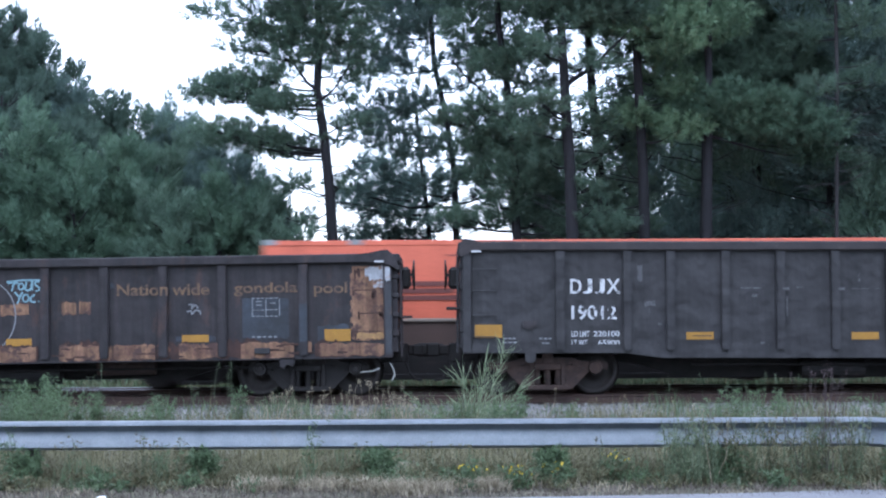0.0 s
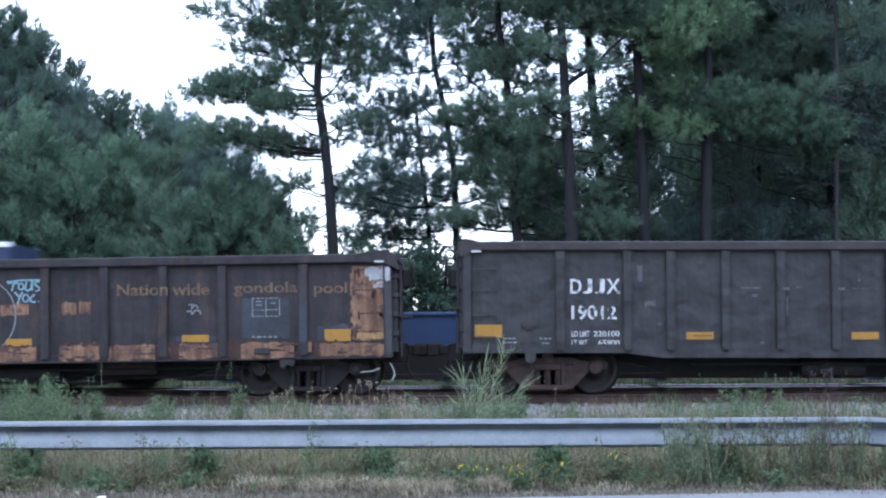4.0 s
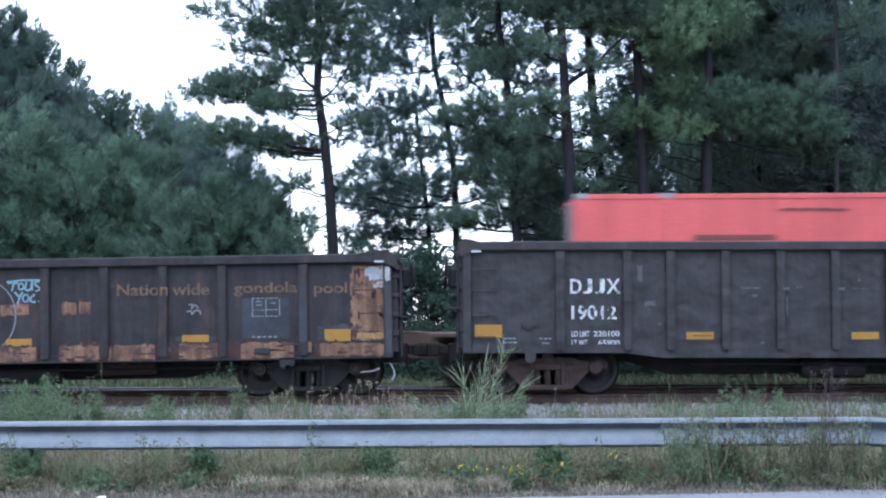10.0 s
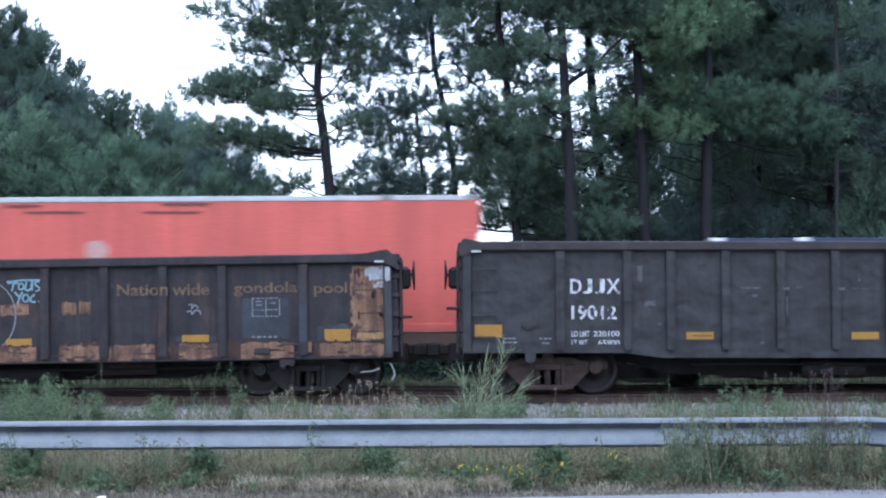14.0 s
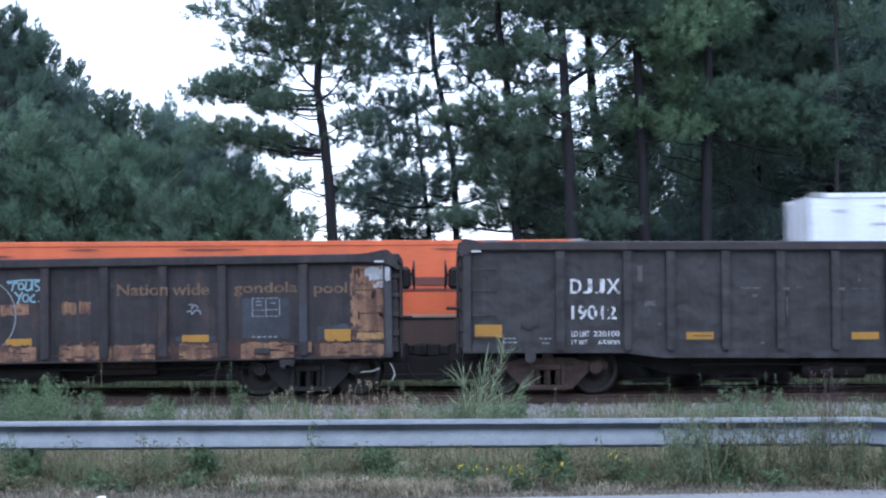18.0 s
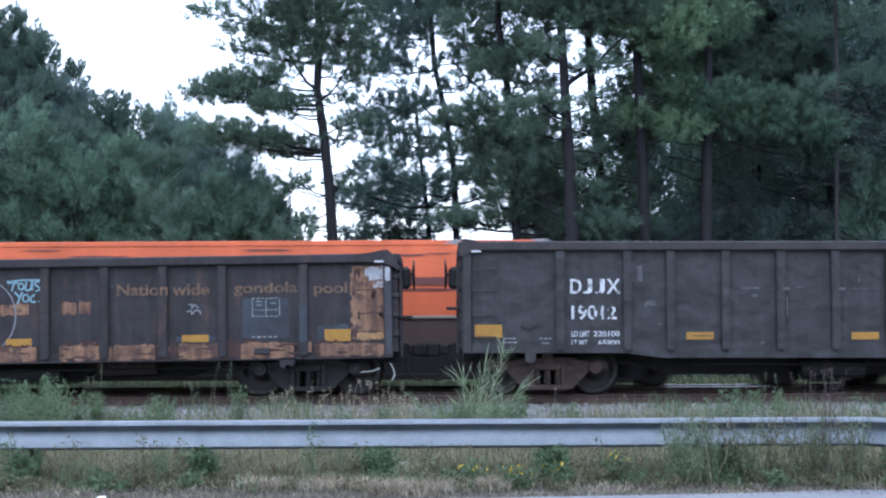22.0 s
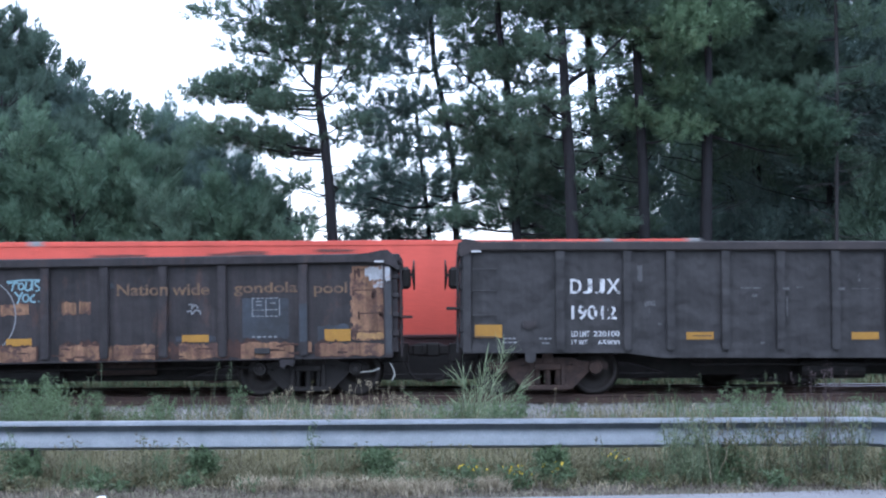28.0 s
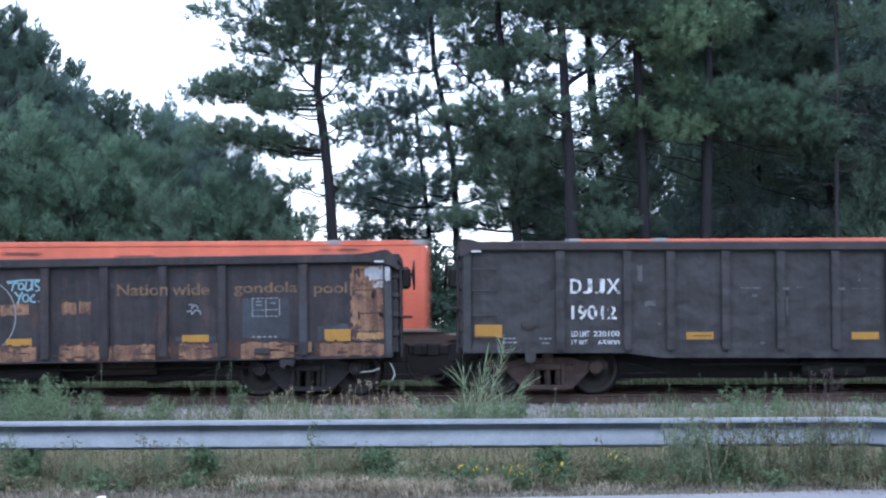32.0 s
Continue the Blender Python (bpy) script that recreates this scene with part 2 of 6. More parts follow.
def made(name, bm, mat, smooth=False):
    me = bpy.data.meshes.new(name)
    bm.to_mesh(me)
    bm.free()
    me.materials.append(mat)
    if smooth:
        for p in me.polygons:
            p.use_smooth = True
    return me


def part(name, bm, mat, parent, label="", m=None, smooth=False):
    me = bm if isinstance(bm, bpy.types.Mesh) else made(name, bm, mat, smooth)
    ob = new(name, me)
    ob.parent = parent
    if m is not None:
        ob.matrix_basis = m
    if label:
        tagged(ob, label)
    return ob


def thing(name, label, category, m=None, group="", kind="", data=None):
    ob = new(name, data)
    if m is not None:
        ob.matrix_basis = m
    return tagged(ob, label, category, group, kind)


def B():
    return bmesh.new()


def soup(name, verts, mat, n=3, parent=None, smooth=False):
    """One mesh of loose triangles or quads from an array of corners (count, n, 3)."""
    verts = np.asarray(verts, dtype=np.float32)
    k = len(verts)
    me = bpy.data.meshes.new(name)
    me.vertices.add(k * n)
    me.vertices.foreach_set("co", verts.reshape(-1))
    me.loops.add(k * n)
    me.loops.foreach_set("vertex_index", np.arange(k * n, dtype=np.int32))
    me.polygons.add(k)
    me.polygons.foreach_set("loop_start", np.arange(0, k * n, n, dtype=np.int32))
    me.polygons.foreach_set("loop_total", np.full(k, n, dtype=np.int32))
    me.materials.append(mat)
    me.update()
    me.validate()
    ob = new(name, me)
    if parent:
        ob.parent = parent
    return ob


def unit(v):
    return v / np.maximum(np.linalg.norm(v, axis=-1, keepdims=True), 1e-6)


def tufts(centres, ways, length=0.2, width=0.03, blades=18, spread=0.9, rng=RNG):
    """Needle tufts: thin triangles that fan out from each centre round its way."""
    c = np.repeat(np.asarray(centres), blades, axis=0)
    w = np.repeat(np.asarray(ways), blades, axis=0)
    k = len(c)
    d = unit(w + spread * unit(rng.normal(size=(k, 3))))
    side = unit(np.cross(d, rng.normal(size=(k, 3))))
    ln = length * rng.uniform(0.6, 1.2, (k, 1))
    wd = width * rng.uniform(0.7, 1.2, (k, 1))
    base = c + d * ln * 0.08
    return np.stack([base - side * wd / 2, base + side * wd / 2, c + d * ln], axis=1)


def pad(cx, cy, cz, rx, ry, rz, count, rng=RNG):
    """Centres and ways of tufts in a flat foliage pad."""
    p = unit(rng.normal(size=(count, 3))) * rng.uniform(0.35, 1.0, (count, 1)) ** 0.6
    q = p * np.array([rx, ry, rz]) + np.array([cx, cy, cz])
    w = unit(p * np.array([1.0, 1.0, 0.8]) + np.array([0, 0, 0.7]))
    return q, w


def shoots(centres, axes, sizes, count, width, rng, splay=1.0, reach=1.0):
    """Pine shoots: a brush of needles round each axis, the needles' flat sides turned outwards and up."""
    c, a, z = (np.repeat(np.asarray(v), count, axis=0) for v in (centres, axes, sizes))
    k = len(c)
    u = rng.uniform(0, 1, (k, 1))
    ray = rng.normal(size=(k, 3))
    ray = unit(ray - a * np.sum(ray * a, axis=1, keepdims=True))
    d = unit(a * (0.30 + 0.60 * u) + splay * ray * (1.0 - 0.45 * u) + 0.08 * rng.normal(size=(k, 3)))
    z = z[:, None]
    p = c + a * z * u * 0.85
    ln = z * reach * rng.uniform(0.36, 0.62, (k, 1))
    facing = ray * 0.8 + np.array([0, 0, 0.75]) + 0.28 * rng.normal(size=(k, 3))
    side = unit(np.cross(d, facing)) * width * rng.uniform(0.7, 1.25, (k, 1)) / 2
    return np.stack([p - side, p + side, p + d * ln], axis=1)


def puffs(centres, axes, sizes, count, width, rng):
    """Round needle clumps: short needles swept up and out over an egg-shaped shoot."""
    c, a, z = (np.repeat(np.asarray(v), count, axis=0) for v in (centres, axes, sizes))
    k = len(c)
    z = z[:, None]
    out = unit(rng.normal(size=(k, 3)))
    along = np.sum(out * a, axis=1, keepdims=True)
    p = c + z * rng.uniform(0.5, 1.0, (k, 1)) ** 0.6 * (0.36 * out + 0.30 * along * a)
    d = unit(0.55 * out + 0.75 * a + 0.22 * rng.normal(size=(k, 3)))
    facing = out + np.array([0, 0, 0.45]) + 0.22 * rng.normal(size=(k, 3))
    side = unit(np.cross(d, facing)) * width * rng.uniform(0.7, 1.25, (k, 1)) / 2
    ln = z * rng.uniform(0.22, 0.42, (k, 1))
    return np.stack([p - side - d * ln * 0.4, p + side - d * ln * 0.4, p + d * ln * 0.6], axis=1)


# ---- ground, road, tracks ----
def ground():
    ys = [-60, 0, 10, 17.3, 17.9, 19.5, 22, 25, 28, 29.5, 30.6, 31.4, 33, 37.5, 39.2, 40.2, 41.5, 43, 46, 50, 60, 90, 200, 900]
    def height(x, y):
        base = float(np.interp(y, [-60, 17.0, 17.9, 28, 31.2, 31.6, 39.0, 41.5, 46, 60, 900], [-0.06, -0.06, 0.0, 0.02, 0.28, 0.30, 0.30, 0.12, 0.25, 0.6, 2.0]))
        if 18 < y < 30 or y > 41:
            base += 0.05 * noise.noise(Vector((x * 0.5, y * 0.5, 0)))
        return base
    xs = [-700, -200, -80, -40, -25] + [-18 + i * 0.75 for i in range(49)] + [25, 40, 80, 200, 700]
    bm = B()
    grid = [[bm.verts.new((x, y, height(x, y))) for x in xs] for y in ys]
    for j in range(len(ys) - 1):
        for i in range(len(xs) - 1):
            f = bm.faces.new((grid[j][i], grid[j][i + 1], grid[j + 1][i + 1], grid[j + 1][i]))
            ym = (ys[j] + ys[j + 1]) / 2
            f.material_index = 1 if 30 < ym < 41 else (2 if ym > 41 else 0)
            f.smooth = True
    me = made("ground", bm, M["soil"])
    me.materials.append(M["ballast"])
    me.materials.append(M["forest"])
    return tagged(new("ground", me), "dry roadside soil, grey ballast bed and dark forest floor", "ground", kind="structure")


ground()


def road_edge(x):
    return float(np.interp(x, [-300, -6, -1, 0.1, 1.24, 3.0, 4.3, 7, 300], [16.7, 16.9, 17.0, 17.06, 17.2, 17.45, 17.75, 17.9, 17.9])) + 0.06 * noise.noise(Vector((x * 2.3, 0, 0))) + 0.03 * noise.noise(Vector((x * 9, 4, 0)))


bm = B()
_xs = [-300, -60, -20] + [-8 + 0.12 * k for k in range(134)] + [20, 60, 300]
_a = [bm.verts.new((x, 4.0, 0.012)) for x in _xs]
_b = [bm.verts.new((x, road_edge(x), 0.012)) for x in _xs]
_c = [bm.verts.new((x, road_edge(x) + 0.05, -0.3)) for x in _xs]
for _i in range(len(_xs) - 1):
    bm.faces.new((_a[_i], _a[_i + 1], _b[_i + 1], _b[_i]))
    bm.faces.new((_b[_i], _b[_i + 1], _c[_i + 1], _c[_i]))
tagged(new("road", made("road", bm, M["asphalt"])), "worn grey asphalt road with a crumbling edge", "road", kind="structure")


def ballast():
    k = 26000
    x = RNG.uniform(-13, 13, k)
    y = RNG.uniform(29.6, 40.4, k)
    z = np.interp(y, [28, 31.2, 31.6, 39.0, 41.5], [0.02, 0.28, 0.30, 0.30, 0.12])
    r = RNG.uniform(0.025, 0.055, (k, 1, 1))
    tet = np.array([[1, 0, -0.5], [-0.6, 0.9, -0.5], [-0.6, -0.9, -0.5], [0, 0, 0.9]])
    v = tet[None] * r * RNG.uniform(0.6, 1.3, (k, 4, 3))
    a = RNG.uniform(0, 6.28, k)
    ca, sa = np.cos(a)[:, None], np.sin(a)[:, None]
    v = np.stack([v[..., 0] * ca - v[..., 1] * sa, v[..., 0] * sa + v[..., 1] * ca, v[..., 2]], axis=-1)
    v += np.stack([x, y, z + 0.01], axis=-1)[:, None, :]
    faces = np.array([[0, 1, 3], [1, 2, 3], [2, 0, 3]])
    ob = soup("ballast_stones", v[:, faces].reshape(-1, 3, 3), M["ballast"])
    tagged(ob, "loose grey crushed-stone ballast beside the rails", "gravel", kind="stuff")


ballast()


def rail_profile():
    return [(-0.07, 0.0), (0.07, 0.0), (0.07, 0.012), (0.012, 0.03), (0.012, 0.125), (0.036, 0.135), (0.036, 0.165), (0.028, 0.172),
            (-0.028, 0.172), (-0.036, 0.165), (-0.036, 0.135), (-0.012, 0.125), (-0.012, 0.03), (-0.07, 0.012)]


def track(yc, head, label):
    t = thing("railway_track", label, "track", pose(0, yc, 0), kind="structure")
    for side in (-1, 1):
        bm = B()
        n = len(rail_profile())
        a = [bm.verts.new((-120, side * 0.7525 + p, RAIL_Z - 0.172 + q)) for p, q in rail_profile()]
        b = [bm.verts.new((120, side * 0.7525 + p, RAIL_Z - 0.172 + q)) for p, q in rail_profile()]
        for i in range(n):
            f = bm.faces.new((a[i], a[(i + 1) % n], b[(i + 1) % n], b[i]))
            f.material_index = 1 if i in (6, 7, 8) else 0
        bm.faces.new(a)
        bm.faces.new(list(reversed(b)))
        bmesh.ops.recalc_face_normals(bm, faces=bm.faces[:])
        me = made("rail", bm, M["rust_rail"])
        me.materials.append(head)
        part("rail", me, None, t)
    bm = box(B(), -0.115, 0.115, -1.3, 1.3, RAIL_Z - 0.172 - 0.17, RAIL_Z - 0.174, 0.012)
    me = made("tie", bm, M["tie"])
    for i in range(-26, 27):
        part("tie", me, None, t, m=pose(i * 0.5, 0, 0))


track(NEAR_Y, M["rust_rail"], "disused siding with rusty rails on wooden ties")
track(FAR_Y, M["polished"], "main track with polished rail heads on wooden ties")


# ---- guardrail ----
def guardrail():
    g = thing("guardrail", "galvanised W-beam guardrail, weathered and half overgrown", "guardrail", pose(0, GUARD_Y, 0))
    top, h = 0.715, 0.32
    prof = [(0.0, 0.0), (-0.036, 0.008), (-0.066, 0.022), (-0.082, 0.038), (-0.086, 0.050), (-0.081, 0.060), (-0.066, 0.072), (-0.046, 0.090), (-0.028, 0.107), (-0.020, 0.120),
            (-0.019, 0.136), (-0.021, 0.156), (-0.026, 0.178), (-0.034, 0.200), (-0.045, 0.222), (-0.058, 0.243), (-0.072, 0.262), (-0.082, 0.276), (-0.085, 0.286), (-0.072, 0.298), (-0.046, 0.309), (0.0, 0.32)]
    joints = [-30.85, -23.23, -15.61, -11.8, -7.99, -4.18, -0.37, 3.44]
    ends = joints[1:] + [4.62]
    for x0, x1 in zip(joints, ends):
        bm = B()
        rows = []
        for i, x in enumerate((x0 - 0.16, x1)):
            off = -0.004 if i == 0 else 0.0
            rows.append([bm.verts.new((x, p + off, top - q)) for p, q in prof])
        for a, b in zip(rows, rows[1:]):
            for i in range(len(prof) - 1):
                bm.faces.new((a[i], b[i], b[i + 1], a[i + 1]))
        bmesh.ops.solidify(bm, geom=bm.faces[:], thickness=0.004)
        part("rail_beam", bm, M["galv"], g)
    # flared end piece that turns towards the road
    bm = B()
    rows = []
    for i in range(7):
        a = i / 6
        rows.append([bm.verts.new((4.62 + a * 0.95, p - 0.8 * a - 0.003, top - 0.02 * a - q * (1 + 0.05 * a))) for p, q in prof])
    for a, b in zip(rows, rows[1:]):
        for i in range(len(prof) - 1):
            bm.faces.new((a[i], b[i], b[i + 1], a[i + 1]))
    bmesh.ops.solidify(bm, geom=bm.faces[:], thickness=0.004)
    part("end_piece", bm, M["galv"], g, "flared galvanised end piece")
    post = made("post", box(B(), -0.05, 0.05, 0.16, 0.31, -0.3, 0.70, 0.006), M["post"])
    block = made("spacer_block", box(B(), -0.075, 0.075, 0.0, 0.158, 0.40, 0.70, 0.006), M["post"])
    bolt = made("bolt", rod(B(), (0, -0.006, 0.555), (0, -0.02, 0.555), 0.02, 0.012), M["galv"])
    for i in range(-9, 3):
        for nm, me in (("post", post), ("spacer_block", block), ("bolt", bolt)):
            part(nm, me, None, g, m=pose(1.16 + i * 1.905, 0, 0))


guardrail()


# ---- freight car running gear ----
WHEEL_R = 0.457


def wheel_mesh():
    bm = B()
    prof = [(0.0, -0.02), (0.13, -0.035), (0.14, 0.02), (0.33, 0.0), (0.37, -0.05), (0.457, -0.055), (0.452, 0.06), (0.485, 0.07), (0.48, 0.09), (0.36, 0.09), (0.32, 0.05), (0.14, 0.06), (0.0, 0.06)]
    rings = []
    for k in range(20):
        a = 2 * math.pi * k / 20
        rings.append([bm.verts.new((r * math.cos(a), w, r * math.sin(a))) for r, w in prof])
    for k in range(20):
        a, b = rings[k], rings[(k + 1) % 20]
        for i in range(len(prof) - 1):
            bm.faces.new((a[i], a[i + 1], b[i + 1], b[i]))
    bmesh.ops.remove_doubles(bm, verts=bm.verts[:], dist=1e-4)
    bmesh.ops.recalc_face_normals(bm, faces=bm.faces[:])
    return bm


def wheelset_mesh(mat):
    bm = B()
    rod(bm, (0, -1.02, 0), (0, 1.02, 0), 0.08, seg=12)
    for s in (-1, 1):
        w = made("wheel", wheel_mesh(), mat)
        w.transform(Matrix.Translation((0, s * 0.7525, 0)) @ Matrix.Diagonal((1, -s if s < 0 else -1, 1, 1)) if s > 0 else Matrix.Translation((0, s * 0.7525, 0)))
        bm.from_mesh(w)
        bpy.data.meshes.remove(w)
        rod(bm, (0, s * 1.02, 0), (0, s * 1.16, 0), 0.085, 0.08, seg=12)
    bmesh.ops.recalc_face_normals(bm, faces=bm.faces[:])
    return made("wheelset", bm, mat, True)


def sideframe_mesh(mat):
    # cast frame outline about the truck centre, z from rail top
    bm = B()
    prism(bm, [(-1.12, 0.60), (-0.98, 0.66), (-0.72, 0.62), (-0.45, 0.70), (0.45, 0.70), (0.72, 0.62), (0.98, 0.66), (1.12, 0.60),
               (1.12, 0.47), (0.98, 0.50), (0.74, 0.50), (0.45, 0.58), (-0.45, 0.58), (-0.74, 0.50), (-0.98, 0.50), (-1.12, 0.47)], 0.0, 0.10)
    for s in (-1, 1):
        prism(bm, [(s * 0.84, 0.52), (s * 0.70, 0.52), (s * 0.34, 0.20), (s * 0.34, 0.10), (s * 0.48, 0.14)], 0.0, 0.10)
        prism(bm, [(s * 0.33, 0.57), (s * 0.68, 0.53), (s * 0.47, 0.20), (s * 0.33, 0.16)], 0.025, 0.08)
        box(bm, s * 0.25, s * 0.33, -0.03, 0.10, 0.14, 0.62, 0.01)
    box(bm, -0.40, 0.40, -0.06, 0.12, 0.10, 0.19, 0.015)
    return made("sideframe", bm, mat)


def spring_mesh(mat):
    bm = B()
    for k in range(5):
        z = 0.22 + k * 0.055
        rod(bm, (0, 0, z), (0, 0, z + 0.03), 0.062, seg=8)
    rod(bm, (0, 0, 0.19), (0, 0, 0.50), 0.045, seg=8)
    return made("spring", bm, mat)


def truck_kit(mat_side, mat_wheel):
    bm = box(B(), -0.2, 0.2, -1.05, 1.05, 0.50, 0.68, 0.02)
    return dict(frame=sideframe_mesh(mat_side), wheelset=wheelset_mesh(mat_wheel), spring=spring_mesh(mat_side), bolster=made("bolster", bm, mat_side),
                bolster_end=made("bolster_end", box(box(B(), -0.26, 0.26, -0.04, 0.08, 0.47, 0.60, 0.02), -0.10, 0.10, -0.02, 0.06, 0.59, 0.88, 0.02), mat_side), cap=made("bearing_cap", rod(rod(B(), (0, 0, 0), (0, -0.10, 0), 0.13, 0.115, 14), (0, -0.10, 0), (0, -0.125, 0), 0.07, 0.06, 10), mat_side))


KIT_DARK = truck_kit(M["steel_dark"], M["wheel"])
KIT_RUST = truck_kit(M["steel_rust"], M["wheel"])
SPUN = []


def truck(parent, m, kit, wheelbase=1.78, spin=False):
    t = new("truck")
    t.parent = parent
    t.matrix_basis = m
    part("bolster", kit["bolster"], None, t)
    for s in (-1, 1):
        mm = pose(0, s * 1.02, 0) if s < 0 else pose(0, s * 1.02, 0, 0, 0, 180)
        part("sideframe", kit["frame"], None, t, m=mm @ pose(0, -0.05, 0))
        part("bolster_end", kit["bolster_end"], None, t, m=mm @ pose(0, -0.05, 0))
        for x in (-0.2, 0.0, 0.2):
            part("spring", kit["spring"], None, t, m=mm @ pose(x, 0.01, 0))
        for x in (-wheelbase / 2, wheelbase / 2):
            part("bearing_cap", kit["cap"], None, t, m=mm @ pose(x, -0.05, WHEEL_R + 0.06))
    for x in (-wheelbase / 2, wheelbase / 2):
        w = part("wheelset", kit["wheelset"], None, t, m=pose(x, 0, WHEEL_R))
        if spin:
            SPUN.append((w, x))
    return t


def coupler(parent, x, face, mat):
    """Knuckle coupler at the car's end; face is +1 towards growing x."""
    bm = box(B(), 0, 0.42, -0.08, 0.08, 0.76, 0.94, 0.02)
    box(bm, 0.36, 0.62, -0.16, 0.02, 0.72, 0.98, 0.03)
    box(bm, 0.50, 0.70, 0.03, 0.14, 0.74, 0.96, 0.03)
    part("coupler", bm, mat, parent, "rusty knuckle coupler", m=pose(x, 0, 0) if face > 0 else pose(x, 0, 0, 0, 0, 180))


# ---- gondola cars on the siding ----
def curve_rod(points, r, mat, name, parent):
    bm = B()
    for a, b in zip(points, points[1:]):
        rod(bm, a, b, r, seg=6)
    return part(name, bm, mat, parent)


def gondola(label, x0, x1, top, sill, posts, mats, m, truck_at, kit, post_w=0.17, belly=None, end_out=0.06):
    """A ribbed gondola; local z is from rail top, x along the track, near side at y = -1.5."""
    skin, rim, rib = mats
    g = thing("gondola_car", label, "gondola car", m, group="gondolas on the siding")
    hw, chord = 1.50, 0.17
    # side plates between posts, both sides
    edges = [x0 + 0.10] + posts + [x1 - 0.10]
    for s in (-1, 1):
        for a, b in zip(edges, edges[1:]):
            bm = box(B(), a, b, s * (hw - 0.10), s * (hw - 0.115), sill + 0.02, top - chord + 0.01)
            part("side_plate", bm, skin, g)
        for p in posts:
            bm = B()
            z0 = sill + 0.05
            prism(bm, [(p - post_w / 2, top - chord), (p - post_w / 2, z0 + 0.04), (p - post_w * 0.35, z0), (p + post_w * 0.35, z0), (p + post_w / 2, z0 + 0.04), (p + post_w / 2, top - chord)], s * (hw - 0.10), s * hw)
            bmesh.ops.bevel(bm, geom=[e for e in bm.edges if abs(e.verts[0].co.y - s * hw) < 1e-4 and abs(e.verts[1].co.y - s * hw) < 1e-4], offset=0.02, segments=2, affect='EDGES')
            part("side_post", bm, rib, g)
        bm = box(B(), x0 - 0.03, x1 + 0.03, s * (hw + 0.02), s * (hw - 0.13), top - chord, top, 0.02)
        part("top_chord", bm, rim, g)
        bm = B()
        if belly:
            prism(bm, [(x0 + 0.05, sill + 0.16), (x0 + 0.05, sill), (belly[0], sill), (belly[1], sill - 0.09), (x1 - 2.9, sill - 0.09), (x1 - 2.4, sill), (x1 - 0.05, sill), (x1 - 0.05, sill + 0.16)], s * (hw - 0.075), s * (hw - 0.10))
        else:
            box(bm, x0 + 0.05, x1 - 0.05, s * (hw - 0.07), s * (hw - 0.10), sill, sill + 0.10)
            box(bm, x0 + 0.05, x1 - 0.05, s * (hw - 0.04), s * (hw - 0.10), sill - 0.012, sill + 0.012)
        part("side_sill", bm, skin, g)
    for x, s in ((x0, 1), (x1, -1)):
        bm = box(B(), x - s * end_out * 0.75, x + s * 0.13, -hw + 0.16, hw - 0.16, sill + 0.1, top - 0.20)
        part("end_plate", bm, skin, g)
        for k in range(4):
            z = sill + 0.38 + k * (top - sill - 0.5) / 4
            bm = box(B(), x - s * end_out, x + s * 0.10, -hw + 0.12, hw - 0.12, z, z + 0.10, 0.02)
            part("end_rib", bm, rib, g)
        for sy in (-1, 1):
            bm = box(B(), x, x + s * 0.16, sy * (hw - 0.14), sy * (hw - 0.005), sill - 0.01, top - chord + 0.01, 0.015)
            part("corner_post", bm, rib, g)
        bm = box(B(), x - s * (end_out + 0.02), x + s * 0.14, -hw + 0.13, hw - 0.13, top - chord, top - 0.004, 0.02)
        part("end_chord", bm, rim, g)
        for yy in (-1.2, -0.8):
            part("ladder_stile", box(B(), x - s * (end_out + 0.05), x - s * (end_out + 0.01), yy - 0.03, yy + 0.03, sill, top - chord, 0.005), rib, g)
        for k in range(5):
            part("ladder_rung", rod(B(), (x - s * (end_out + 0.06), -1.2, sill + 0.2 + k * 0.36), (x - s * (end_out + 0.06), -0.8, sill + 0.2 + k * 0.36), 0.014, seg=6), rib, g)
        bm = box(B(), x - s * 0.25, x + s * 1.2, -0.35, 0.35, 0.62, 0.98, 0.02)
        part("draft_sill", bm, M["steel_dark"], g)
        coupler(g, x - s * 0.25, -s, M["steel_dark"])
    bm = box(B(), x0 + 0.1, x1 - 0.1, -hw + 0.12, hw - 0.12, sill + 0.10, sill + 0.16)
    part("floor", bm, M["steel_dark"], g)
    bm = box(B(), x0 + 0.2, x1 - 0.2, -0.30, 0.30, 0.62, sill + 0.10)
    prism(bm, [(x0 + 3.2, 0.62), (x0 + 4.0, 0.38), (x1 - 4.0, 0.38), (x1 - 3.2, 0.62)], -0.28, 0.28)
    part("centre_sill", bm, M["steel_dark"], g)
    n = int((x1 - x0) / 1.4)
    for k in range(1, n):
        x = x0 + (x1 - x0) * k / n
        bm = B()
        prism(bm, [(x - 0.05, sill + 0.1), (x - 0.05, sill - 0.02), (x + 0.05, sill - 0.02), (x + 0.05, sill + 0.1)], -hw + 0.12, hw - 0.12)
        part("cross_bearer", bm, M["steel_dark"], g)
    inv = m.inverted()
    for x in truck_at:
        truck(g, inv @ pose(x, NEAR_Y, RAIL_Z), kit)
    return g


def plate(parent, name, x0, x1, z0, z1, y, mat, label="", bevel=0.0, t=0.006):
    return part(name, box(B(), x0, x1, y - t, y, z0, z1, bevel), mat, parent, label)


